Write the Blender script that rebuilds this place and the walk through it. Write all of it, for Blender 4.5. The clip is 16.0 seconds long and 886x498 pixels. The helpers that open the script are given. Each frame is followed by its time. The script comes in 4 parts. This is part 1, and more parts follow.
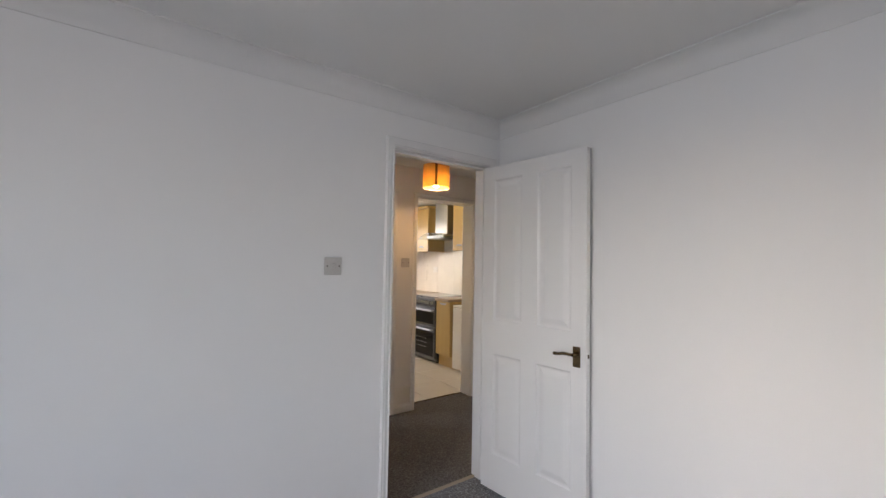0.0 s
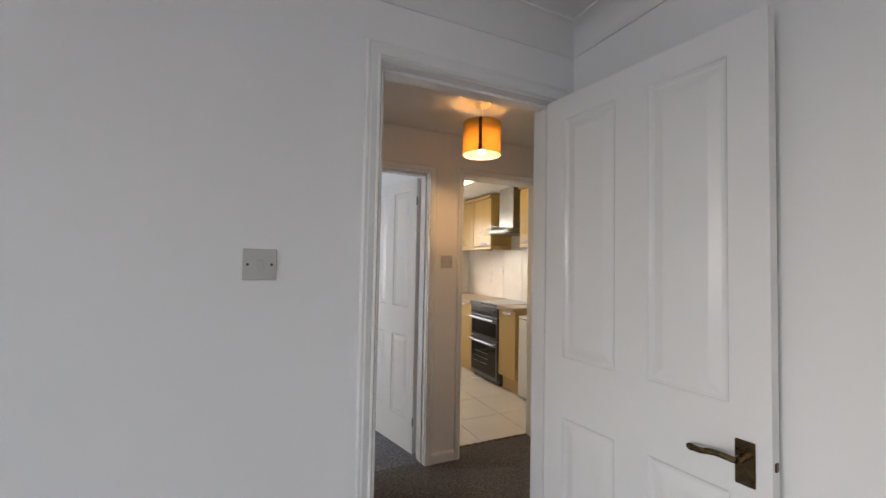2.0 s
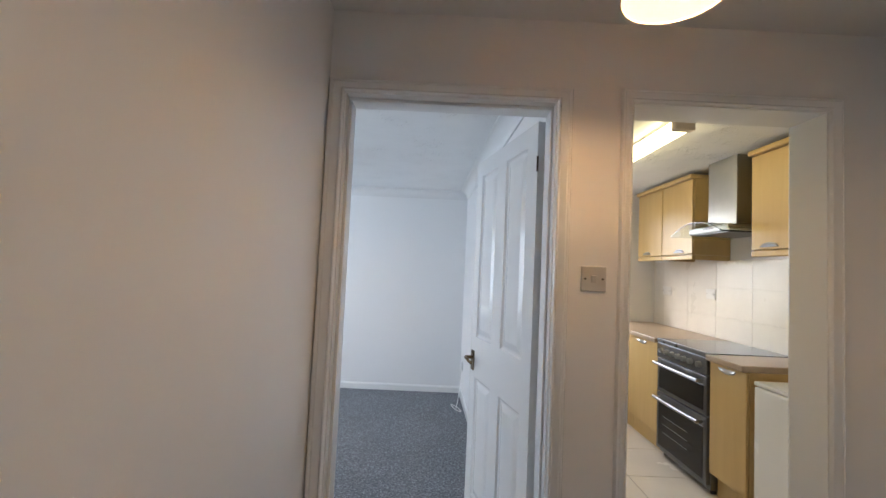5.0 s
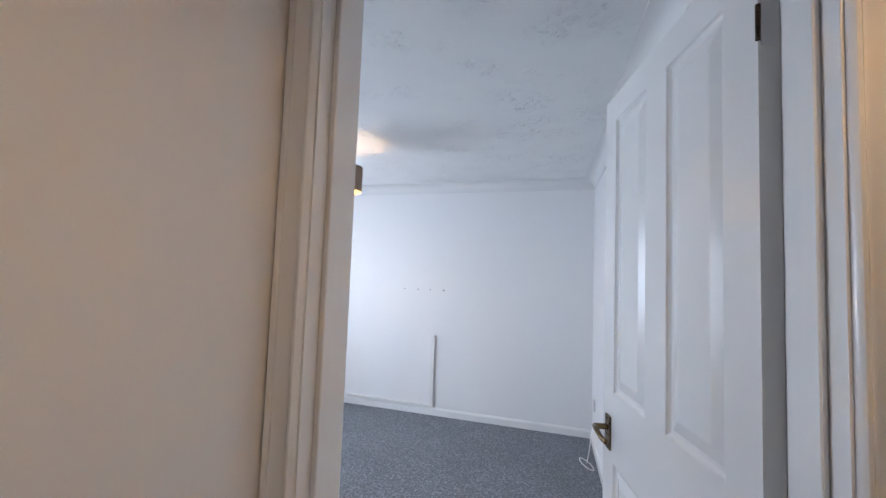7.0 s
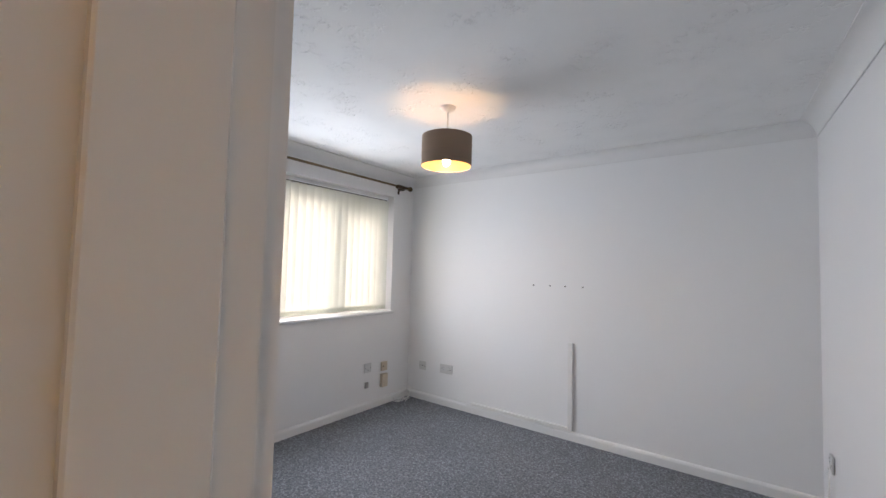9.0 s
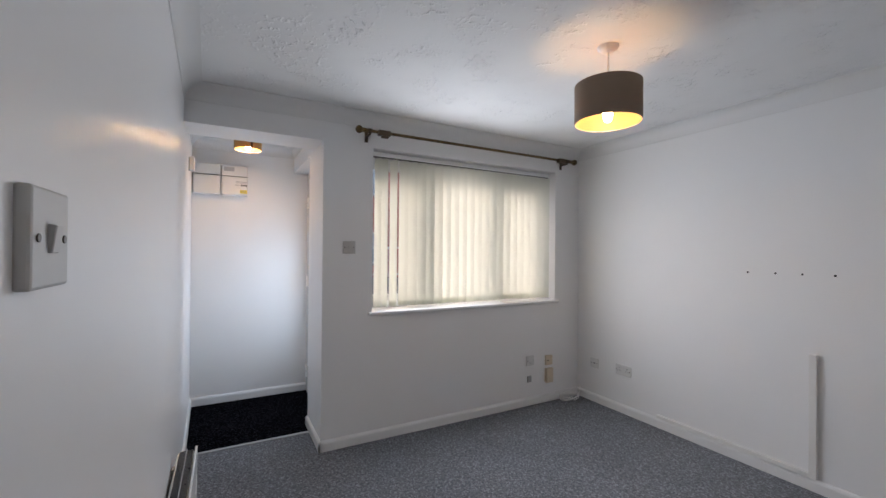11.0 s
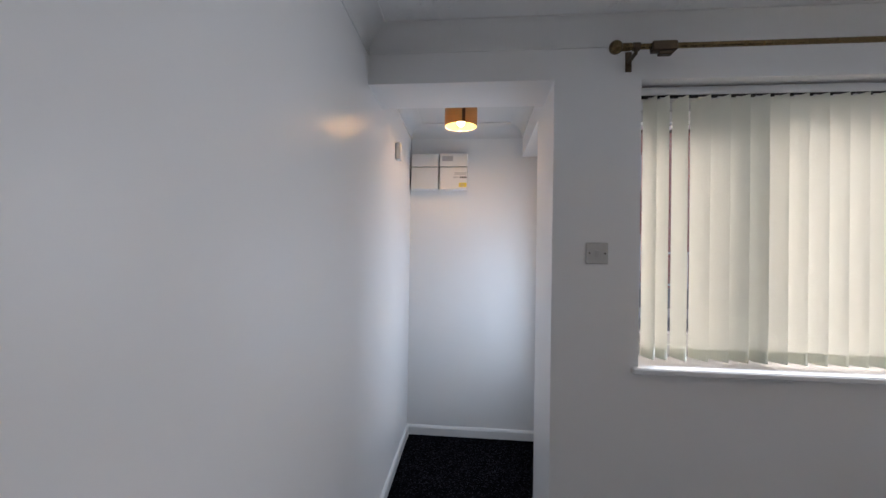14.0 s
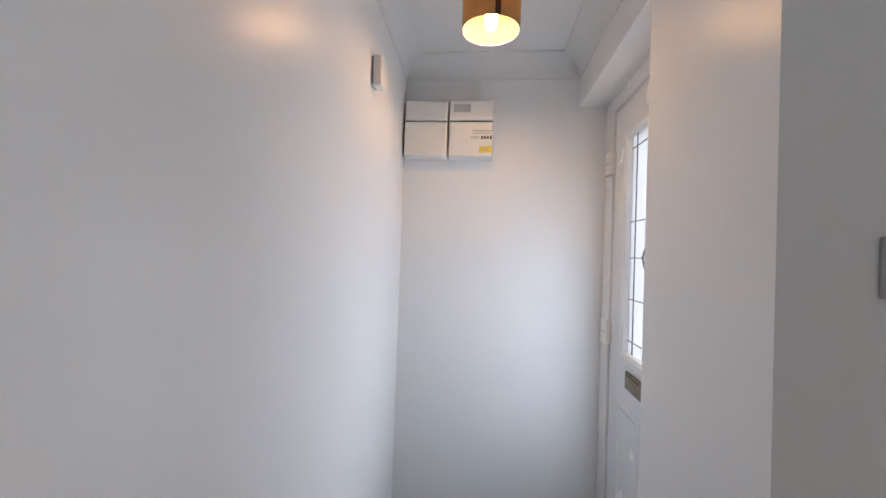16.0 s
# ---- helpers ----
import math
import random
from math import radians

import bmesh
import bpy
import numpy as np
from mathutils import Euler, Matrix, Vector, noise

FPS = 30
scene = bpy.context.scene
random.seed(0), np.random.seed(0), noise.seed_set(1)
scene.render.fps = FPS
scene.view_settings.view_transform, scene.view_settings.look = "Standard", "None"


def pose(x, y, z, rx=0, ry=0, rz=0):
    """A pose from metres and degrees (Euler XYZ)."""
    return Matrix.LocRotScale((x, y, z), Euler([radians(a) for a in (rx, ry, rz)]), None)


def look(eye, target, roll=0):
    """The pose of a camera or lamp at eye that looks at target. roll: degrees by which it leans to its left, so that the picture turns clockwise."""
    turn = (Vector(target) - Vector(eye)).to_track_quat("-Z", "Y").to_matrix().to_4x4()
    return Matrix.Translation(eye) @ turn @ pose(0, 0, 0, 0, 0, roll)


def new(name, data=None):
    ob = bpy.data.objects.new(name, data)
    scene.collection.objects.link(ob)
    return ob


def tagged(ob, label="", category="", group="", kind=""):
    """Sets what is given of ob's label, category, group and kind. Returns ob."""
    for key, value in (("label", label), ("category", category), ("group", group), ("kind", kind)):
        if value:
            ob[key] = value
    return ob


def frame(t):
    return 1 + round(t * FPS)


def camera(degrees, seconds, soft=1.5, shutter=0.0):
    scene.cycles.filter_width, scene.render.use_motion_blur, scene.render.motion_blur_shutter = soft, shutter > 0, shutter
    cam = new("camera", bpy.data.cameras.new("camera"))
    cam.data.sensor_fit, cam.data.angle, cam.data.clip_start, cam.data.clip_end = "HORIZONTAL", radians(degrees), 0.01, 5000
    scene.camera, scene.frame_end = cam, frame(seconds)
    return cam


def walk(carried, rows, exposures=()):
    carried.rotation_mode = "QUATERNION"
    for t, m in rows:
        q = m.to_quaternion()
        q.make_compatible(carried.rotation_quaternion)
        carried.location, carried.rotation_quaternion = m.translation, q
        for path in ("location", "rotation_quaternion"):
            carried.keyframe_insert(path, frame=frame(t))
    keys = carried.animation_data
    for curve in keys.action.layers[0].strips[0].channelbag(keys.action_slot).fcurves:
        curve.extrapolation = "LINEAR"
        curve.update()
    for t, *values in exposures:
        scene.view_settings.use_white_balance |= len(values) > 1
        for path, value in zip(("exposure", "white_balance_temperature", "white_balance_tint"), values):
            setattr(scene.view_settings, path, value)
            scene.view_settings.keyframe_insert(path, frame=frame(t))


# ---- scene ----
cam = camera(95.5, 16.0)

PATH = [
    (0, (0.488, -1.913, 1.363), (1.667, -0.299, 1.438), 1.0),
    (0.5, (0.715, -1.758, 1.358), (1.786, -0.07, 1.419), 0.9),
    (1, (0.901, -1.608, 1.36), (1.88, 0.135, 1.41), 0.9),
    (1.5, (1.062, -1.401, 1.353), (1.977, 0.377, 1.41), 1.1),
    (2, (1.206, -1.22, 1.356), (2.049, 0.592, 1.429), 1.1),
    (2.5, (1.372, -1.006, 1.359), (2.112, 0.85, 1.445), 1.1),
    (3, (1.507, -0.847, 1.377), (2.122, 1.055, 1.46), 1.9),
    (5.5, (1.929, 0.175, 1.381), (1.808, 2.168, 1.488), 2.4),
    (6, (1.939, 0.385, 1.397), (1.695, 2.366, 1.524), 2.4),
    (6.5, (1.936, 0.525, 1.376), (1.53, 2.478, 1.518), 2.8),
    (7, (1.962, 0.732, 1.377), (1.365, 2.636, 1.5), 2.1),
    (7.5, (1.97, 0.918, 1.354), (1.186, 2.754, 1.479), 2.4),
    (8, (1.92, 1.077, 1.335), (1.009, 2.853, 1.461), 2.3),
    (10.5, (1.712, 1.555, 1.332), (0.071, 2.697, 1.362), 0.5),
    (11, (1.692, 1.628, 1.33), (-0.065, 2.584, 1.341), 0.5),
    (11.5, (1.652, 1.673, 1.32), (-0.185, 2.465, 1.319), 0.9),
    (12, (1.518, 1.776, 1.321), (-0.394, 2.361, 1.308), 1.5),
    (12.5, (1.353, 1.877, 1.346), (-0.62, 2.207, 1.325), 1.5),
    (13, (1.167, 1.94, 1.329), (-0.832, 2.007, 1.327), 1.1),
    (13.5, (0.9, 1.962, 1.355), (-1.096, 1.84, 1.36), 0.8),
    (14, (0.652, 1.912, 1.345), (-1.338, 1.723, 1.362), 0.9),
    (14.5, (0.367, 1.833, 1.354), (-1.624, 1.651, 1.375), 1.0),
    (15, (0.117, 1.809, 1.339), (-1.875, 1.633, 1.364), 1.2),
    (15.5, (-0.165, 1.8, 1.345), (-2.155, 1.598, 1.384), 1.6),
    (16, (-0.402, 1.784, 1.347), (-2.391, 1.579, 1.376), 2.0),
]
walk(cam, [(t, look(eye, target, roll)) for t, eye, target, roll in PATH],
     exposures=((0, 2.42, 6650, 16), (3, 2.36, 6600, 14), (5.5, 2.5, 5650, 11), (6.5, 2.46, 5500, 13), (7.2, 2.44, 5900, 15), (8, 2.32, 6350, 16), (10.5, 1.68, 6550, 17), (13, 1.33, 6450, 17), (15, 1.22, 6350, 17), (16, 1.42, 6650, 17)))

# ---- world, sun, large lights ----
world = bpy.data.worlds.new("overcast_sky")
scene.world = world
world.use_nodes = True
wn = world.node_tree.nodes
sky = wn.new("ShaderNodeTexSky")
sky.sky_type, sky.sun_disc = "NISHITA", False
sky.sun_elevation, sky.sun_rotation = radians(33), radians(-67)
sky.dust_density, sky.air_density = 3.0, 1.0
world.node_tree.links.new(sky.outputs[0], wn["Background"].inputs[0])
wn["Background"].inputs[1].default_value = 0.15


def lamp(name, kind, m, energy, color, size=0.1, size_y=None):
    data = bpy.data.lights.new(name, kind)
    data.energy, data.color = energy, color
    if kind == "AREA":
        data.shape, data.size, data.size_y = "RECTANGLE", size, size_y or size
    elif kind == "SUN":
        data.angle = size
    else:
        data.shadow_soft_size = size
    ob = new(name, data)
    ob.matrix_world = m
    return ob


lamp("sun", "SUN", look((-7, 5.8, 5), (0, 2.8, 0)), 1.6, (1.0, 0.98, 0.95), radians(110))
# daylight standing in the openings of the windows and the glazed front door
bedroom_sky = lamp("bedroom_daylight", "AREA", look((-1.33, -1.95, 1.45), (2.3, -1.6, -0.6)), 3.3, (0.84, 0.93, 1.0), 1.6, 1.1)
bedroom_sky.data.spread = radians(150)
lamp("entrance_daylight", "AREA", look((-1.8, 2.32, 1.02), (-1.8, 1.4, 1.01)), 2.0, (0.66, 0.83, 1.0), 0.45, 0.9)
lounge_sky = lamp("lounge_daylight", "AREA", look((-1.03, 3.1, 1.4), (0.0, 3.1, 1.32)), 6.0, (0.80, 0.90, 1.0), 1.05, 0.95)
lounge_sky.data.spread = radians(170)
lamp("kitchen_daylight", "AREA", look((3.05, 4.43, 1.55), (3.6, 2.5, 0.8)), 1.2, (1.0, 0.96, 0.9), 0.9, 0.95)


# ---- materials ----
def material(name, color, rough=0.6, metal=0.0, vary=0.06, scale=3.0, bump=0.0, grain=200.0, bump_dist=0.001,
             color2=None, coat=0.0, detail=4.0, plain=False, spec=0.5):
    """Paint, metal or stone: two scales of tone, fine relief."""
    m = bpy.data.materials.new(name)
    m.use_nodes = True
    nt = m.node_tree
    b = nt.nodes["Principled BSDF"]
    b.inputs["Metallic"].default_value = metal
    b.inputs["Coat Weight"].default_value = coat
    b.inputs["Specular IOR Level"].default_value = spec
    geo = nt.nodes.new("ShaderNodeNewGeometry")
    n1 = nt.nodes.new("ShaderNodeTexNoise")
    n1.inputs["Scale"].default_value, n1.inputs["Detail"].default_value = scale, detail
    n2 = nt.nodes.new("ShaderNodeTexNoise")
    n2.inputs["Scale"].default_value, n2.inputs["Detail"].default_value = grain, 3
    nt.links.new(geo.outputs["Position"], n1.inputs["Vector"])
    nt.links.new(geo.outputs["Position"], n2.inputs["Vector"])
    mix = nt.nodes.new("ShaderNodeMix")
    mix.data_type = "RGBA"
    c2 = color2 or tuple(c * (1 - 3 * vary) for c in color)
    mix.inputs["A"].default_value = (*color, 1)
    mix.inputs["B"].default_value = (*c2, 1)
    ramp = nt.nodes.new("ShaderNodeMapRange")
    ramp.inputs["From Min"].default_value, ramp.inputs["From Max"].default_value = 0.2, 0.85
    nt.links.new(n1.outputs[0], ramp.inputs["Value"])
    nt.links.new(ramp.outputs[0], mix.inputs["Factor"])
    if plain:
        b.inputs["Base Color"].default_value, b.inputs["Roughness"].default_value = (*color, 1), rough
        waves = nt.nodes.new("ShaderNodeBump")
        waves.inputs["Strength"].default_value, waves.inputs["Distance"].default_value = 0.25, 0.006
        fine = nt.nodes.new("ShaderNodeBump")
        fine.inputs["Strength"].default_value, fine.inputs["Distance"].default_value = bump, bump_dist
        nt.links.new(n1.outputs[0], waves.inputs["Height"])
        nt.links.new(n2.outputs[0], fine.inputs["Height"])
        nt.links.new(waves.outputs[0], fine.inputs["Normal"])
        nt.links.new(fine.outputs[0], b.inputs["Normal"])
        return m
    nt.links.new(mix.outputs["Result"], b.inputs["Base Color"])
    rr = nt.nodes.new("ShaderNodeMapRange")
    rr.inputs["To Min"].default_value, rr.inputs["To Max"].default_value = max(rough - 0.08, 0.02), min(rough + 0.08, 1)
    nt.links.new(n1.outputs[0], rr.inputs["Value"])
    nt.links.new(rr.outputs[0], b.inputs["Roughness"])
    if bump:
        bp = nt.nodes.new("ShaderNodeBump")
        bp.inputs["Strength"].default_value, bp.inputs["Distance"].default_value = bump, bump_dist
        nt.links.new(n2.outputs[0], bp.inputs["Height"])
        nt.links.new(bp.outputs[0], b.inputs["Normal"])
    return m


def emitter(name, color, strength):
    m = bpy.data.materials.new(name)
    m.use_nodes = True
    nt = m.node_tree
    nt.nodes.remove(nt.nodes["Principled BSDF"])
    e = nt.nodes.new("ShaderNodeEmission")
    e.inputs[0].default_value, e.inputs[1].default_value = (*color, 1), strength
    nt.links.new(e.outputs[0], nt.nodes["Material Output"].inputs[0])
    return m


def translucent(name, color, through_color, share, rough=0.8, weave=900.0, clear=0.0):
    """Thin cloth: diffuse on both sides, part of the light passes."""
    m = bpy.data.materials.new(name)
    m.use_nodes = True
    nt = m.node_tree
    b = nt.nodes["Principled BSDF"]
    b.inputs["Roughness"].default_value = rough
    geo = nt.nodes.new("ShaderNodeNewGeometry")
    n = nt.nodes.new("ShaderNodeTexNoise")
    n.inputs["Scale"].default_value = weave
    nt.links.new(geo.outputs["Position"], n.inputs["Vector"])
    mx = nt.nodes.new("ShaderNodeMix")
    mx.data_type = "RGBA"
    mx.inputs["A"].default_value = (*color, 1)
    mx.inputs["B"].default_value = (*[c * 0.85 for c in color], 1)
    nt.links.new(n.outputs[0], mx.inputs["Factor"])
    nt.links.new(mx.outputs["Result"], b.inputs["Base Color"])
    tr = nt.nodes.new("ShaderNodeBsdfTranslucent")
    tr.inputs[0].default_value = (*through_color, 1)
    ms = nt.nodes.new("ShaderNodeMixShader")
    ms.inputs[0].default_value = share
    nt.links.new(b.outputs[0], ms.inputs[1])
    nt.links.new(tr.outputs[0], ms.inputs[2])
    if clear:
        # open weave: a little of what lies behind shows through
        tp = nt.nodes.new("ShaderNodeBsdfTransparent")
        m2 = nt.nodes.new("ShaderNodeMixShader")
        m2.inputs[0].default_value = clear
        nt.links.new(ms.outputs[0], m2.inputs[1])
        nt.links.new(tp.outputs[0], m2.inputs[2])
        ms = m2
    nt.links.new(ms.outputs[0], nt.nodes["Material Output"].inputs[0])
    return m


def carpet(name, dark, light, fleck, sheen=0.15, spec=0.1):
    m = bpy.data.materials.new(name)
    m.use_nodes = True
    nt = m.node_tree
    b = nt.nodes["Principled BSDF"]
    b.inputs["Roughness"].default_value = 0.95
    b.inputs["Sheen Weight"].default_value = sheen
    b.inputs["Specular IOR Level"].default_value = spec
    geo = nt.nodes.new("ShaderNodeNewGeometry")
    v = nt.nodes.new("ShaderNodeTexVoronoi")
    v.inputs["Scale"].default_value = 135
    n = nt.nodes.new("ShaderNodeTexNoise")
    n.inputs["Scale"].default_value, n.inputs["Detail"].default_value = 65, 5
    big = nt.nodes.new("ShaderNodeTexNoise")
    big.inputs["Scale"].default_value, big.inputs["Detail"].default_value = 2.2, 3
    for q in (v, n, big):
        nt.links.new(geo.outputs["Position"], q.inputs["Vector"])
    ramp = nt.nodes.new("ShaderNodeValToRGB")
    e = ramp.color_ramp.elements
    e[0].position, e[0].color = 0.38, (*dark, 1)
    e[1].position, e[1].color = 0.62, (*light, 1)
    nt.links.new(n.outputs[0], ramp.inputs[0])
    bw = nt.nodes.new("ShaderNodeSeparateColor")
    nt.links.new(v.outputs["Color"], bw.inputs[0])
    th = nt.nodes.new("ShaderNodeMapRange")
    th.inputs["From Min"].default_value, th.inputs["From Max"].default_value = 0.72, 0.95
    nt.links.new(bw.outputs[0], th.inputs["Value"])
    mx = nt.nodes.new("ShaderNodeMix")
    mx.data_type = "RGBA"
    mx.inputs["B"].default_value = (*fleck, 1)
    nt.links.new(ramp.outputs[0], mx.inputs["A"])
    nt.links.new(th.outputs[0], mx.inputs["Factor"])
    hs = nt.nodes.new("ShaderNodeHueSaturation")
    vr = nt.nodes.new("ShaderNodeMapRange")
    vr.inputs["To Min"].default_value, vr.inputs["To Max"].default_value = 0.8, 1.2
    nt.links.new(big.outputs[0], vr.inputs["Value"])
    nt.links.new(vr.outputs[0], hs.inputs["Value"])
    nt.links.new(mx.outputs["Result"], hs.inputs["Color"])
    nt.links.new(hs.outputs[0], b.inputs["Base Color"])
    bp = nt.nodes.new("ShaderNodeBump")
    bp.inputs["Strength"].default_value, bp.inputs["Distance"].default_value = 0.9, 0.004
    nt.links.new(v.outputs["Distance"], bp.inputs["Height"])
    nt.links.new(bp.outputs[0], b.inputs["Normal"])
    return m


def textured_ceiling(name, color):
    """Hand-stippled textured coating: patches of dabbed relief on smooth ground."""
    m = bpy.data.materials.new(name)
    m.use_nodes = True
    nt = m.node_tree
    b = nt.nodes["Principled BSDF"]
    b.inputs["Roughness"].default_value = 0.85
    geo = nt.nodes.new("ShaderNodeNewGeometry")
    patch = nt.nodes.new("ShaderNodeTexNoise")
    patch.inputs["Scale"].default_value, patch.inputs["Detail"].default_value = 4.5, 3
    dab = nt.nodes.new("ShaderNodeTexNoise")
    dab.inputs["Scale"].default_value, dab.inputs["Detail"].default_value = 38, 2
    dab.inputs["Distortion"].default_value = 0.3
    for q in (patch, dab):
        nt.links.new(geo.outputs["Position"], q.inputs["Vector"])
    gate = nt.nodes.new("ShaderNodeMapRange")
    gate.inputs["From Min"].default_value, gate.inputs["From Max"].default_value = 0.47, 0.66
    nt.links.new(patch.outputs[0], gate.inputs["Value"])
    ridge = nt.nodes.new("ShaderNodeMapRange")
    ridge.inputs["From Min"].default_value, ridge.inputs["From Max"].default_value = 0.53, 0.72
    nt.links.new(dab.outputs[0], ridge.inputs["Value"])
    mul = nt.nodes.new("ShaderNodeMath")
    mul.operation = "MULTIPLY"
    nt.links.new(gate.outputs[0], mul.inputs[0])
    nt.links.new(ridge.outputs[0], mul.inputs[1])
    bp = nt.nodes.new("ShaderNodeBump")
    bp.inputs["Strength"].default_value, bp.inputs["Distance"].default_value = 1.0, 0.008
    nt.links.new(mul.outputs[0], bp.inputs["Height"])
    nt.links.new(bp.outputs[0], b.inputs["Normal"])
    mx = nt.nodes.new("ShaderNodeMix")
    mx.data_type = "RGBA"
    mx.inputs["A"].default_value = (*color, 1)
    mx.inputs["B"].default_value = (*[c * 0.9 for c in color], 1)
    nt.links.new(patch.outputs[0], mx.inputs["Factor"])
    nt.links.new(mx.outputs["Result"], b.inputs["Base Color"])
    return m


def wood(name, a, c, scale=(1, 1, 1), rough=0.4):
    m = bpy.data.materials.new(name)
    m.use_nodes = True
    nt = m.node_tree
    b = nt.nodes["Principled BSDF"]
    b.inputs["Roughness"].default_value = rough
    geo = nt.nodes.new("ShaderNodeNewGeometry")
    mp = nt.nodes.new("ShaderNodeMapping")
    mp.inputs["Scale"].default_value = scale
    n = nt.nodes.new("ShaderNodeTexNoise")
    n.inputs["Scale"].default_value, n.inputs["Detail"].default_value, n.inputs["Distortion"].default_value = 6, 6, 0.4
    nt.links.new(geo.outputs["Position"], mp.inputs[0])
    nt.links.new(mp.outputs[0], n.inputs["Vector"])
    mx = nt.nodes.new("ShaderNodeMix")
    mx.data_type = "RGBA"
    mx.inputs["A"].default_value, mx.inputs["B"].default_value = (*a, 1), (*c, 1)
    nt.links.new(n.outputs[0], mx.inputs["Factor"])
    nt.links.new(mx.outputs["Result"], b.inputs["Base Color"])
    return m


def glass(name, rough=0.0, tint=(1, 1, 1)):
    m = bpy.data.materials.new(name)
    m.use_nodes = True
    b = m.node_tree.nodes["Principled BSDF"]
    b.inputs["Transmission Weight"].default_value = 1.0
    b.inputs["Roughness"].default_value = rough
    b.inputs["Base Color"].default_value = (*tint, 1)
    b.inputs["IOR"].default_value = 1.45
    return m


def brickwork(name):
    m = bpy.data.materials.new(name)
    m.use_nodes = True
    nt = m.node_tree
    b = nt.nodes["Principled BSDF"]
    b.inputs["Roughness"].default_value = 0.85
    geo = nt.nodes.new("ShaderNodeNewGeometry")
    mp = nt.nodes.new("ShaderNodeMapping")
    mp.inputs["Rotation"].default_value = (0, radians(90), radians(90))
    br = nt.nodes.new("ShaderNodeTexBrick")
    br.inputs["Scale"].default_value = 1
    br.inputs["Brick Width"].default_value, br.inputs["Row Height"].default_value = 0.225, 0.075
    br.inputs["Mortar Size"].default_value = 0.01
    br.inputs["Color1"].default_value, br.inputs["Color2"].default_value = (0.48, 0.15, 0.11, 1), (0.4, 0.12, 0.09, 1)
    br.inputs["Mortar"].default_value = (0.4, 0.36, 0.32, 1)
    sp = nt.nodes.new("ShaderNodeSeparateXYZ")
    cb = nt.nodes.new("ShaderNodeCombineXYZ")
    nt.links.new(geo.outputs["Position"], sp.inputs[0])
    nt.links.new(sp.outputs["Y"], cb.inputs["X"])
    nt.links.new(sp.outputs["Z"], cb.inputs["Y"])
    nt.links.new(cb.outputs[0], br.inputs["Vector"])
    nt.links.new(br.outputs["Color"], b.inputs["Base Color"])
    return m


WALL = material("white_wall_emulsion", (0.82, 0.81, 0.80), 0.31, spec=0.16, scale=3.5, bump=0.15, grain=140, bump_dist=0.0006, plain=True, detail=2)
MATTWALL = material("white_matt_emulsion", (0.81, 0.805, 0.795), 0.55, spec=0.15, scale=3.5, bump=0.15, grain=140, bump_dist=0.0006, plain=True, detail=2)
HALLWALL = material("cream_wall_emulsion", (0.8, 0.78, 0.755), 0.3, scale=3.5, bump=0.15, grain=140, bump_dist=0.0006, plain=True, detail=2)
CEIL = material("white_ceiling_emulsion", (0.74, 0.735, 0.72), 0.8, scale=3, bump=0.3, grain=60, bump_dist=0.001, plain=True, detail=2)
ARTEX = textured_ceiling("textured_white_ceiling", (0.83, 0.83, 0.82))
GLOSS = material("white_gloss_paint", (0.8, 0.795, 0.78), 0.22, spec=0.4, scale=5, bump=0.08, grain=45, bump_dist=0.0008, plain=True, detail=2)
PLASTIC = material("white_moulded_plastic", (0.78, 0.77, 0.74), 0.35, vary=0.01, scale=20)
SWITCHP = material("switch_plastic", (0.52, 0.505, 0.48), 0.5, vary=0.01, scale=20, spec=0.25)
SOCKETP = material("socket_plastic", (0.64, 0.635, 0.62), 0.45, vary=0.01, scale=20, spec=0.3)
BEIGE = material("aged_beige_plastic", (0.68, 0.57, 0.43), 0.4, vary=0.03, scale=20)
GREYP = material("grey_plastic", (0.4, 0.4, 0.4), 0.45, vary=0.03, scale=20)
UPVC = material("white_upvc", (0.8, 0.8, 0.79), 0.25, vary=0.01, scale=6)
SCREW = material("screw_metal", (0.07, 0.055, 0.04), 0.5, metal=0.3, vary=0.05)
BRASS = material("aged_brass", (0.18, 0.125, 0.06), 0.27, metal=1.0, vary=0.12, scale=30, bump=0.1, grain=300)
BRONZE = material("dark_bronze", (0.1, 0.07, 0.045), 0.35, metal=0.9, vary=0.1, scale=40)
STEEL = material("brushed_stainless_steel", (0.46, 0.46, 0.45), 0.38, metal=1.0, vary=0.05, scale=8, bump=0.1, grain=500)
DARKSTEEL = material("dark_grey_enamel", (0.16, 0.165, 0.17), 0.3, metal=0.6, vary=0.05, scale=10)
BLACKGLASS = material("black_oven_glass", (0.012, 0.012, 0.013), 0.08, vary=0.1, scale=10, spec=0.3)
OVENGREY = material("silver_grey_enamel", (0.12, 0.12, 0.124), 0.34, metal=0.5, vary=0.04, scale=10)
HOLE = material("dark_hole", (0.02, 0.02, 0.02), 0.9)
GREY_CARPET = carpet("grey_flecked_carpet", (0.09, 0.095, 0.107), (0.185, 0.195, 0.215), (0.3, 0.312, 0.34))
# browner copy of the grey carpet: the hall's warm lamplight put into its colours
HALL_CARPET = carpet("lamplit_grey_carpet", (0.07, 0.062, 0.056), (0.14, 0.125, 0.114), (0.2, 0.182, 0.166))
BLACK_MAT = carpet("black_ribbed_mat", (0.002, 0.002, 0.003), (0.006, 0.006, 0.007), (0.022, 0.022, 0.028), 0.0, 0.0)
SLAT = translucent("cream_blind_fabric", (0.76, 0.77, 0.7), (0.86, 0.88, 0.8), 0.42, clear=0.06)
SHADE_OUT = translucent("taupe_lampshade_cloth", (0.3, 0.215, 0.155), (0.6, 0.36, 0.18), 0.16)
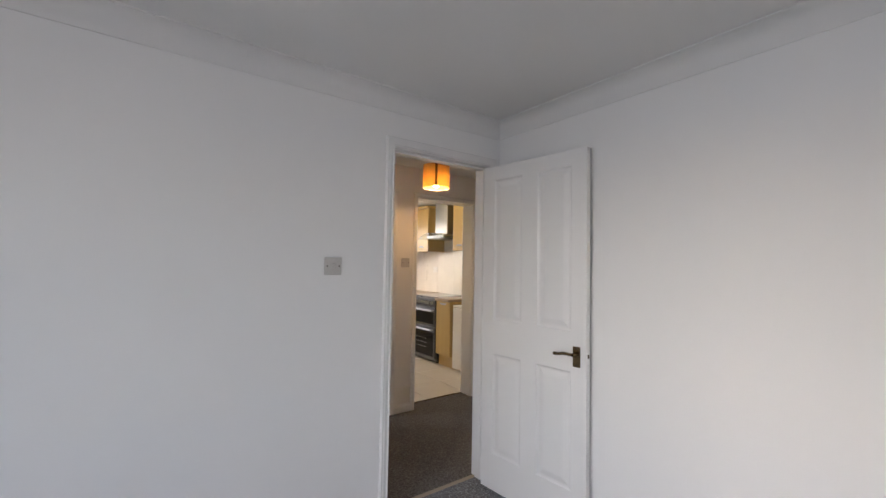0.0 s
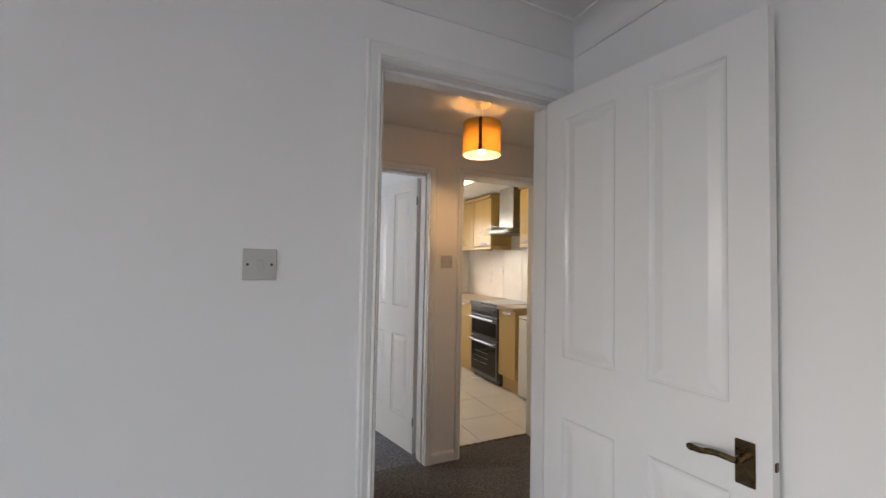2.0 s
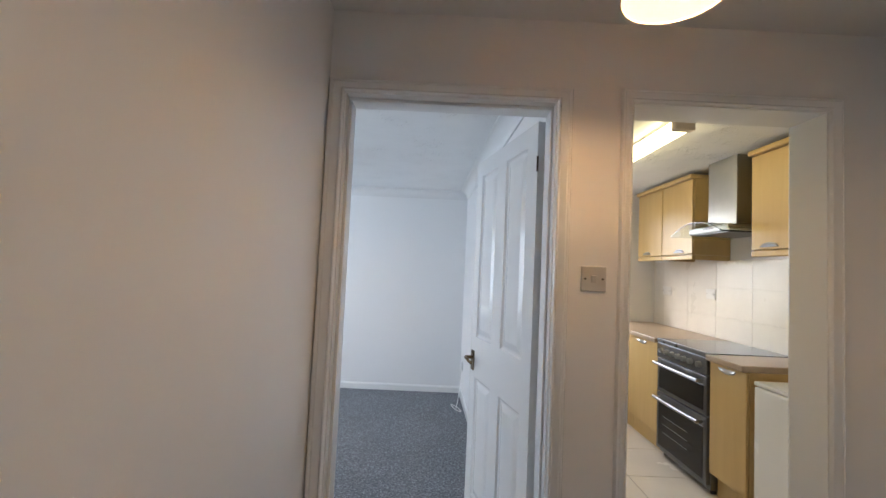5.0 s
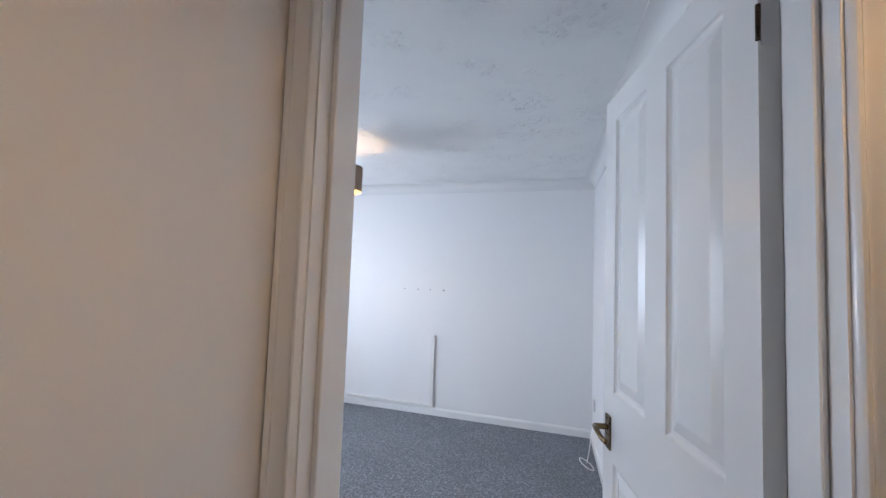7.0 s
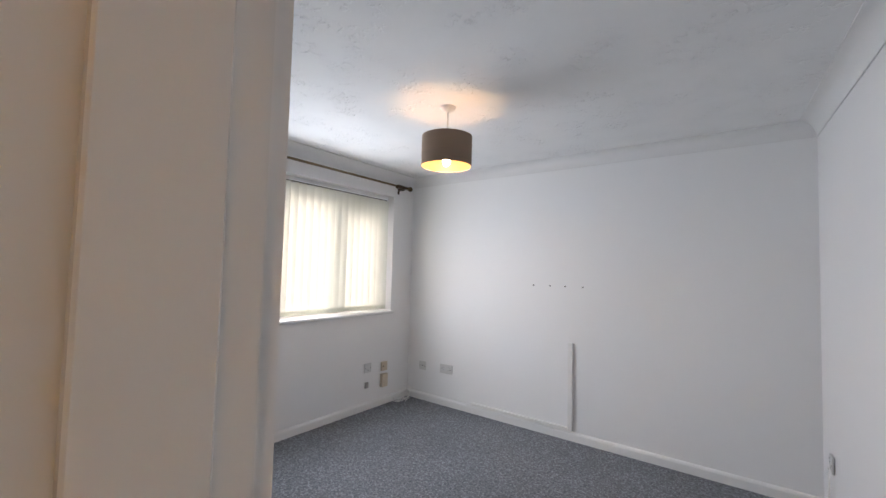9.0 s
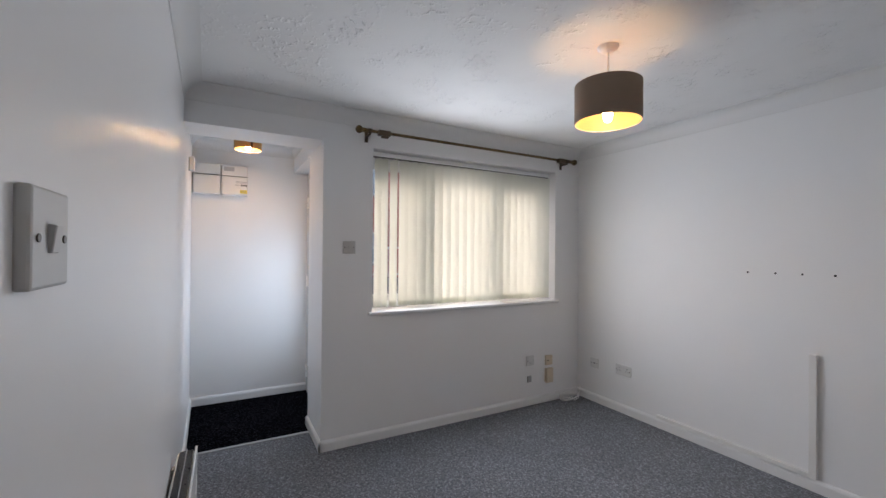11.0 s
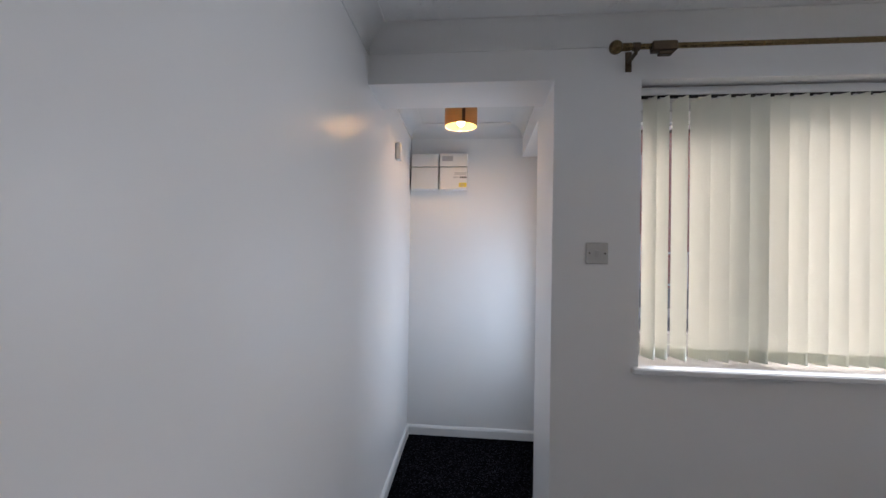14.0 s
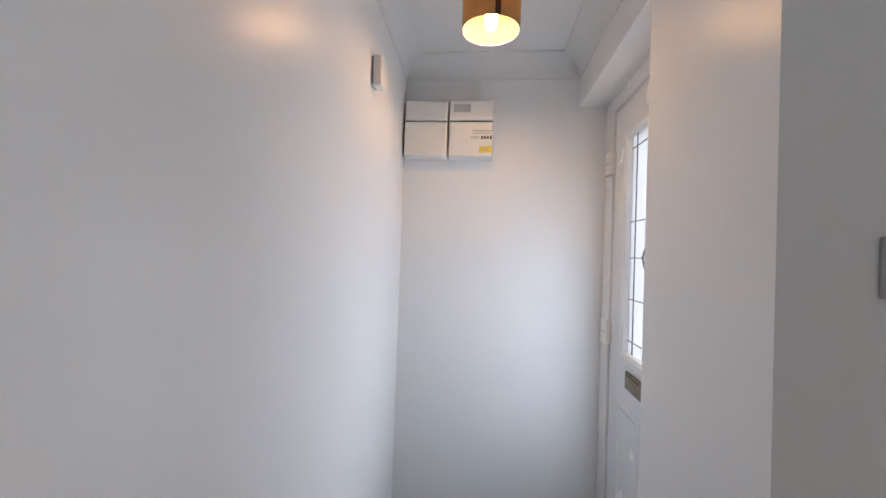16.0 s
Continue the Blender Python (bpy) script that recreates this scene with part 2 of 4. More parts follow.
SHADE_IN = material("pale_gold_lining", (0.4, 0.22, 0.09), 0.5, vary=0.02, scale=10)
SHADE_GOLD = translucent("mustard_lampshade_cloth", (0.42, 0.3, 0.12), (0.8, 0.56, 0.2), 0.3)
SHADE_ENTRY = translucent("mustard_lampshade_cloth_dense", (0.36, 0.26, 0.12), (0.7, 0.46, 0.16), 0.12)
BULB = emitter("warm_bulb", (1.0, 0.68, 0.34), 42)
BULB_HALL = emitter("warm_hall_bulb", (1.0, 0.6, 0.26), 62)
BULB_PORCH = emitter("warm_entrance_bulb", (1.0, 0.6, 0.28), 68)
TUBE = emitter("fluorescent_diffuser", (1.0, 0.8, 0.36), 2.2)
BEECH = wood("beech_laminate", (0.6, 0.425, 0.175), (0.5, 0.335, 0.125), (3, 3, 0.35), 0.35)
WORKTOP = wood("speckled_worktop", (0.46, 0.35, 0.24), (0.34, 0.25, 0.165), (8, 8, 8), 0.35)
WTILE = material("white_wall_tile", (0.79, 0.75, 0.68), 0.3, vary=0.035, scale=6, detail=6)
GROUTW = material("pale_wall_grout", (0.75, 0.71, 0.64), 0.8, vary=0.03, scale=20)
GROUT = material("grey_grout", (0.42, 0.38, 0.33), 0.9, vary=0.05, scale=20)
FTILE = material("cream_floor_tile", (0.72, 0.66, 0.57), 0.25, vary=0.05, scale=2.5, detail=6)
FRIDGE = material("white_appliance_enamel", (0.78, 0.77, 0.74), 0.25, vary=0.01, scale=4)
GLASS = glass("clear_glass")
FROST = translucent("obscure_door_glass", (0.6, 0.65, 0.68), (0.9, 0.95, 0.98), 0.85, 0.12, 120)
HOODGLASS = glass("hood_glass", 0.02, (0.8, 0.88, 0.84))
LEAD = material("lead_strip", (0.25, 0.25, 0.26), 0.5, metal=0.7)
YELLOW = material("yellow_label", (0.85, 0.65, 0.03), 0.5, vary=0.02)
PRINT = material("grey_print", (0.45, 0.45, 0.45), 0.6)
BRICK = brickwork("red_brickwork")
ROOFTILE = material("brown_roof_tile", (0.16, 0.1, 0.08), 0.8, vary=0.08, scale=6)
ASPHALT = material("asphalt", (0.055, 0.055, 0.057), 0.9, vary=0.1, scale=4, bump=0.4, grain=80, bump_dist=0.004)
PAVE = material("concrete_paving", (0.3, 0.29, 0.27), 0.85, vary=0.08, scale=3)
# the sky's reflection is put into the base colour of these house panes
SKY_PANE = material("sky_painted_window_glass", (0.36, 0.4, 0.44), 0.15, vary=0.15)
RAILING = material("white_painted_metal", (0.7, 0.7, 0.7), 0.4)


# ---- mesh helpers ----
def box(bm, x0, x1, y0, y1, z0, z1, bevel=0.0, seg=1):
    """Adds a box to bm, with rounded edges where bevel is given."""
    tmp = bmesh.new()
    bmesh.ops.create_cube(tmp, size=1)
    for v in tmp.verts:
        v.co = Vector((x0 + (v.co.x + 0.5) * (x1 - x0), y0 + (v.co.y + 0.5) * (y1 - y0), z0 + (v.co.z + 0.5) * (z1 - z0)))
    if bevel:
        bmesh.ops.bevel(tmp, geom=tmp.edges[:], offset=bevel, segments=seg, affect="EDGES", profile=0.5)
    merge(bm, tmp)
    return bm


def merge(bm, tmp, m=None):
    me = bpy.data.meshes.new("tmp")
    if m is not None:
        bmesh.ops.transform(tmp, matrix=m, verts=tmp.verts)
    tmp.to_mesh(me)
    tmp.free()
    bm.from_mesh(me)
    bpy.data.meshes.remove(me)


def boxes(*specs, bevel=0.0):
    bm = bmesh.new()
    for s in specs:
        box(bm, *s, bevel=bevel)
    return bm


def cyl(bm, p, q, r, seg=20, r2=None, caps=True):
    """Adds a cylinder or cone from p to q."""
    p, q = Vector(p), Vector(q)
    tmp = bmesh.new()
    bmesh.ops.create_cone(tmp, cap_ends=caps, segments=seg, radius1=r, radius2=r if r2 is None else r2, depth=(q - p).length)
    turn = (q - p).to_track_quat("Z", "Y").to_matrix().to_4x4()
    merge(bm, tmp, Matrix.Translation((p + q) / 2) @ turn)
    return bm


def ball(bm, c, r, scale=(1, 1, 1)):
    tmp = bmesh.new()
    bmesh.ops.create_uvsphere(tmp, u_segments=20, v_segments=12, radius=r)
    merge(bm, tmp, Matrix.Translation(c) @ Matrix.Diagonal((*scale, 1)))
    return bm


def lathe(bm, profile, c=(0, 0, 0), seg=40):
    """Turns a profile of (radius, height) about the z axis through c."""
    rings = []
    for r, z in profile:
        rings.append([bm.verts.new((c[0] + r * math.cos(2 * math.pi * i / seg), c[1] + r * math.sin(2 * math.pi * i / seg), c[2] + z)) for i in range(seg)])
    for a, b in zip(rings, rings[1:]):
        for i in range(seg):
            bm.faces.new((a[i], a[(i + 1) % seg], b[(i + 1) % seg], b[i]))
    return bm


def tube(bm, points, r, seg=8):
    """A round cable along points."""
    pts = [Vector(p) for p in points]
    rings = []
    for i, p in enumerate(pts):
        d = (pts[min(i + 1, len(pts) - 1)] - pts[max(i - 1, 0)]).normalized()
        side = d.cross(Vector((0.13, 0.31, 0.94))).normalized()
        up = d.cross(side)
        rings.append([bm.verts.new(p + r * (math.cos(2 * math.pi * k / seg) * side + math.sin(2 * math.pi * k / seg) * up)) for k in range(seg)])
    for a, b in zip(rings, rings[1:]):
        for k in range(seg):
            bm.faces.new((a[k], a[(k + 1) % seg], b[(k + 1) % seg], b[k]))
    bm.faces.new(rings[0])
    bm.faces.new(rings[-1][::-1])
    return bm


def part(name, bm, mat, parent=None, label="", smooth=False):
    """Links a bmesh as one mesh object, under a thing or a part."""
    bmesh.ops.recalc_face_normals(bm, faces=bm.faces[:])
    me = bpy.data.meshes.new(name)
    bm.to_mesh(me)
    bm.free()
    me.materials.append(mat)
    if smooth:
        for p in me.polygons:
            p.use_smooth = True
        me.set_sharp_from_angle(angle=radians(38))
    ob = new(name, me)
    if parent is not None:
        ob.parent = parent
    if label:
        ob["label"] = label
    return ob


def thing(name, m, label, category, group=""):
    ob = new(name)
    ob.empty_display_size = 0.05
    ob.matrix_world = m
    return tagged(ob, label, category, group)


def structure(name, bm, mat, label, category, smooth=False):
    return tagged(part(name, bm, mat, smooth=smooth), label, category, kind="structure")


# ---- large structure ----
H = 2.275          # ceiling height
HK = 2.30          # kitchen ceiling
YB = -3.6          # bedroom back wall
XA = 2.335         # bedroom side wall
Y1 = 1.322         # hall face of the lounge wall
Y2 = 1.49          # lounge face of the same wall
XW = -1.025        # lounge face of the window wall
XO = -1.318         # its outer face
XE = -2.31         # end wall of the entrance
XR = 2.315         # lounge side wall at the hall, XS at the far wall: it runs out of square
XS = 2.176
YF = 4.556         # lounge far wall
XK = 4.28          # kitchen back wall

K0, K1, KZ = 2.52, 3.25, 2.015    # kitchen opening
structure("floor_bedroom", boxes((-1.4, XA + 0.06, YB - 0.1, 0.095, -0.1, 0)), GREY_CARPET, "grey flecked fitted carpet in the bedroom", "carpet")
structure("floor_hall", boxes((1.4, 3.5, 0.095, 1.37, -0.1, 0), (K0 + 0.024, K1 - 0.024, 1.37, 1.462, -0.02, 0)), HALL_CARPET, "grey fitted carpet in the hall, browned in colour for the warm lamplight", "carpet")
structure("floor_lounge", boxes((-1.36, 2.4, 1.37, 4.7, -0.1, 0)), GREY_CARPET, "blue-grey flecked fitted carpet in the lounge", "carpet")
structure("floor_entrance", boxes((XE - 0.1, -1.36, 1.4, 2.5, -0.1, -0.004)), BLACK_MAT, "black entrance matting by the front door", "doormat")
structure("ceiling_bedroom", boxes((-1.4, XA + 0.1, YB - 0.1, 0.06, H, H + 0.12)), CEIL, "plain white bedroom ceiling", "ceiling")
structure("ceiling_hall", boxes((1.33, 3.6, 0.06, 1.39, H, H + 0.12)), CEIL, "plain white hall ceiling", "ceiling")
structure("ceiling_lounge", boxes((-1.1, XR + 0.1, 1.39, YF + 0.1, H, H + 0.12)), ARTEX, "white textured lounge ceiling", "ceiling")
structure("ceiling_entrance", boxes((XE - 0.1, -1.1, 1.39, 2.6, H, H + 0.12)), CEIL, "white ceiling over the entrance", "ceiling")
structure("ceiling_kitchen", boxes((2.365, XK + 0.1, 1.39, 4.5, HK, HK + 0.12)), ARTEX, "white textured kitchen ceiling", "ceiling")

D0, D1, DZ = 1.525, 2.263, 2.017    # rough openings of the two panelled doors
L0, L1, LZ = 1.512, 2.297, 2.005
structure("wall_bedroom_door", boxes((-1.4, D0, 0, 0.12, 0, H), (D1, XA + 0.1, 0, 0.12, 0, H), (D0, D1, 0, 0.12, DZ, H)), MATTWALL, "white painted bedroom wall with a doorway", "wall")
structure("wall_hall_bedroom_side", boxes((XA + 0.1, 3.5, 0, 0.12, 0, H)), HALLWALL, "painted hall wall", "wall")
structure("wall_bedroom_side", boxes((XA, XA + 0.1, YB, 0, 0, H)), MATTWALL, "white painted bedroom side wall", "wall")
structure("wall_bedroom_left", boxes((-1.4, -1.3, YB, -2.8, 0, H), (-1.4, -1.3, -1.1, 0, 0, H), (-1.4, -1.3, -2.8, -1.1, 0, 0.88), (-1.4, -1.3, -2.8, -1.1, 2.03, H)), MATTWALL, "white painted bedroom wall with the window opening", "wall")
structure("wall_bedroom_back", boxes((-1.4, XA + 0.1, YB - 0.1, YB, 0, H)), MATTWALL, "white painted bedroom wall", "wall")
structure("wall_hall_left", boxes((1.33, 1.476, 0.12, Y1, 0, H)), HALLWALL, "cream-white hall end wall", "wall")
structure("wall_hall_right", boxes((3.45, 3.55, 0.12, Y1, 0, H)), HALLWALL, "cream-white hall wall", "wall")
ym = 1.36


def yl(x):
    """The lounge face of the hall wall, which runs slightly out of square."""
    return 1.42 + 0.0285 * (x + 1.0)


def skew_wall(bm, x0, x1, z0, z1, y=1.36):
    low = [bm.verts.new(p) for p in ((x0, y, z0), (x1, y, z0), (x1, yl(x1), z0), (x0, yl(x0), z0))]
    top = [bm.verts.new((*v.co.xy, z1)) for v in low]
    bm.faces.new(low[::-1])
    bm.faces.new(top)
    for i in range(4):
        bm.faces.new((low[i], low[(i + 1) % 4], top[(i + 1) % 4], top[i]))
    return bm


structure("wall_hall_doors", boxes((1.33, L0, Y1, ym, 0, H), (L1, K0, Y1, ym, 0, H), (K1, 3.55, Y1, ym, 0, H), (L0, L1, Y1, ym, LZ, H), (K0, K1, Y1, ym, KZ, H)), HALLWALL, "cream-white hall wall with two doorways", "wall")
structure("wall_lounge_hall_side", skew_wall(skew_wall(skew_wall(bmesh.new(), XE - 0.1, L0, 0, H), L1, 2.37, 0, H), L0, L1, LZ, H), WALL, "white painted lounge wall running into the entrance", "wall")
structure("wall_kitchen_hall_side", boxes((2.37, K0, ym, 1.47, 0, HK), (K1, XK, ym, 1.47, 0, HK), (K0, K1, ym, 1.47, KZ, HK)), HALLWALL, "white kitchen wall round the doorway", "wall")
W0, W1, WB, WT = 2.543, 4.262, 0.897, 2.052
PY, PT = 2.2, 2.058          # entrance opening: its free side and its soffit
structure("wall_lounge_window", boxes((XO, XW, PY, W0, 0, H), (XO, XW, W1, YF + 0.3, 0, H), (XO, XW, W0, W1, 0, WB), (XO, XW, W0, W1, WT, H), (XO, XW, 1.39, PY, PT, H)), WALL, "white painted wall with window and entrance opening", "wall")
structure("wall_lounge_far", boxes((XW, XR + 0.1, YF, YF + 0.12, 0, H)), MATTWALL, "white painted lounge wall with drilled holes", "wall")
bm = bmesh.new()
low = [bm.verts.new(p) for p in ((XR, Y2, 0), (2.37, Y2, 0), (2.37, YF, 0), (XS, YF, 0))]
top = [bm.verts.new((*v.co.xy, HK)) for v in low]
for f in [low[::-1], top] + [(low[i], low[(i + 1) % 4], top[(i + 1) % 4], top[i]) for i in range(4)]:
    bm.faces.new(f)
structure("wall_lounge_side", bm, WALL, "white painted wall between lounge and kitchen", "wall")
structure("wall_entrance_end", boxes((XE - 0.1, XE, 1.37, 2.75, 0, H)), MATTWALL, "white painted end wall of the entrance", "wall")
structure("wall_entrance_over_door", boxes((XE, XO, PY, 2.60, PT - 0.008, H)), WALL, "white painted lintel over the front door", "wall")
structure("wall_kitchen_back", boxes((XK, XK + 0.1, 1.3, 4.5, 0, HK)), WALL, "white kitchen wall", "wall")
structure("wall_kitchen_far", boxes((2.37, 2.6, 4.4, 4.5, 0, HK), (3.5, XK, 4.4, 4.5, 0, HK), (2.6, 3.5, 4.4, 4.5, 0, 1.05), (2.6, 3.5, 4.4, 4.5, 2.05, HK)), WALL, "white kitchen far wall", "wall")


def coving(name, x0, x1, y0, y1, z, r, sides, lean=0.0, lean_e=0.0):
    """Plaster cove along the named sides of a rectangular ceiling."""
    prof = [(0, -r - 0.006), (0.006, -r - 0.006), (0.006, -r)]
    for i in range(1, 8):
        a = i / 8 * math.pi / 2
        prof.append((0.006 + (r - 0.006) * (1 - math.cos(a)), -r + (r - 0.006) * math.sin(a)))
    prof += [(r, -0.006), (r + 0.006, -0.006), (r + 0.006, 0)]
    ends = {"W": ((x0, y0), (x0, y1), (1, 0)), "E": ((x1, y0), (x1 + lean_e, y1), (-1, 0)), "S": ((x0, y0), (x1, y0 + lean), (0, 1)), "N": ((x0, y1), (x1 + lean_e, y1), (0, -1))}
    for s in sides:
        bm = bmesh.new()
        a, b, n = ends[s]
        along = Vector((b[0] - a[0], b[1] - a[1])).normalized()
        rows = []
        for base, sign in ((a, 1), (b, -1)):
            row = []
            for d, dz in prof:
                m = d * sign
                row.append(bm.verts.new((base[0] + n[0] * d + along.x * m, base[1] + n[1] * d + along.y * m, z + dz)))
            rows.append(row)
        for i in range(len(prof) - 1):
            bm.faces.new((rows[0][i], rows[0][i + 1], rows[1][i + 1], rows[1][i]))
        structure(name + "_" + s.lower(), bm, CEIL, "white plaster coving", "coving", smooth=True)


coving("coving_bedroom", -1.3, XA, YB, 0, H, 0.085, "WENS")
coving("coving_lounge", XW, XR, yl(XW), YF, H, 0.085, "WENS", yl(XR) - yl(XW), XS - XR)
coving("coving_entrance", XE, XO, yl(XE), PY, H, 0.085, "WNSE", yl(XO) - yl(XE))


def skirting(name, runs, mat=GLOSS):
    """Skirting boards: each run is from, to and the way that the face looks."""
    for k, ((ax, ay), (bx, by), (nx, ny)) in enumerate(runs):
        bm = bmesh.new()
        prof = [(0, 0), (0.015, 0), (0.015, 0.052), (0.012, 0.06), (0.006, 0.068), (0, 0.07)]
        rows = [[bm.verts.new((px + nx * d, py + ny * d, z)) for d, z in prof] for px, py in ((ax, ay), (bx, by))]
        for i in range(len(prof) - 1):
            bm.faces.new((rows[0][i], rows[0][i + 1], rows[1][i + 1], rows[1][i]))
        bm.faces.new(rows[0])
        bm.faces.new(rows[1][::-1])
        structure(f"{name}_{k + 1}", bm, mat, "white gloss skirting board", "skirting")


skirting("baseboard_lounge", [((XW, PY - 0.015), (XW, YF), (1, 0)), ((XW, YF), (XS, YF), (0, -1)), ((XR, Y2), (XS, YF), (-1, 0)), ((XE, yl(XE)), (1.45, yl(1.45)), (0, 1))])
skirting("baseboard_entrance", [((XE, 1.385), (XE, 2.325), (1, 0)), ((-1.50, PY), (XW + 0.015, PY), (0, -1))])
skirting("baseboard_bedroom", [((-1.3, 0), (1.49, 0), (0, -1)), ((XA, YB), (XA, 0), (-1, 0)), ((-1.3, YB), (-1.3, 0), (1, 0)), ((-1.3, YB), (XA, YB), (0, 1))])
skirting("baseboard_hall", [((1.476, 0.12), (1.476, Y1), (1, 0)), ((2.28, Y1), (2.50, Y1), (0, -1)), ((3.27, Y1), (3.45, Y1), (0, -1)), ((2.3, 0.12), (3.45, 0.12), (0, 1))])
structure("threshold_entrance", boxes((-1.372, -1.345, yl(-1.36) + 0.015, PY - 0.015, -0.004, 0.006), bevel=0.002), STEEL, "worn aluminium edging strip beside the mat", "threshold strip")
structure("threshold_bedroom", boxes((1.55, 2.238, 0.08, 0.11, 0, 0.005), bevel=0.002), material("jute_edge", (0.4, 0.34, 0.26), 0.8), "pale carpet joining strip in the bedroom doorway", "threshold strip")
structure("threshold_kitchen", boxes((2.545, 3.225, 1.452, 1.474, 0, 0.006), bevel=0.002), BRASS, "metal strip between carpet and tiles", "threshold strip")


def door_frame(name, x0, x1, top, ya, yb, faces, stop_y, widths=(0.05, 0.05, 0.05), stop=0.012):
    """Lining with stop, and a moulded architrave on each face of the wall: x0, x1 and top are the clear opening; widths are those of the left, head and right architraves."""
    root = tagged(part(name, boxes((x0 - 0.025, x0, ya, yb, 0, top + 0.025), (x1, x1 + 0.025, ya, yb, 0, top + 0.025), (x0, x1, ya, yb, top, top + 0.025)), GLOSS),
                  "white gloss door lining with moulded architrave", "door frame", kind="structure")
    if stop_y:
        part("door_stop", boxes((x0, x0 + stop, *stop_y, 0, top - 0.012), (x1 - 0.009, x1, *stop_y, 0, top - 0.012), (x0, x1, *stop_y, top - 0.012, top), bevel=0.002), GLOSS, root)
    for y, s in faces:
        prof = [(0.0, 0.0), (0.0, 0.009), (0.08, 0.015), (0.16, 0.016), (0.24, 0.011), (0.32, 0.012), (0.5, 0.018), (0.66, 0.021), (0.76, 0.019), (0.82, 0.021), (0.94, 0.021), (1.0, 0.016), (1.0, 0.0)]
        bm = bmesh.new()
        o = 0.004
        corners = [((x0 - o, 0), (-1, 0)), ((x0 - o, top + o), (-1, 1)), ((x1 + o, top + o), (1, 1)), ((x1 + o, 0), (1, 0))]
        rows = [[bm.verts.new((cx + dx * d * wx, y + s * h, cz + dz * d * widths[1])) for d, h in prof] for ((cx, cz), (dx, dz)), wx in zip(corners, (widths[0], widths[0], widths[2], widths[2]))]
        for a, b in zip(rows, rows[1:]):
            for i in range(len(prof) - 1):
                bm.faces.new((a[i], a[i + 1], b[i + 1], b[i]))
        bm.faces.new(rows[0])
        bm.faces.new(rows[-1][::-1])
        part("architrave", bm, GLOSS, root, "moulded white gloss architrave", smooth=True)
    return root


door_frame("door_frame_bedroom", 1.55, 2.238, 1.992, 0, 0.12, ((0, -1), (0.12, 1)), (0.037, 0.09), stop=0.018)
door_frame("door_frame_lounge", 1.537, 2.272, 1.98, Y1, 1.462, ((Y1, -1),), (1.36, 1.43), (0.054, 0.04, 0.05))
door_frame("door_frame_kitchen", 2.545, 3.225, 1.99, Y1, 1.47, ((Y1, -1), (1.47, 1)), None, (0.042, 0.042, 0.042))


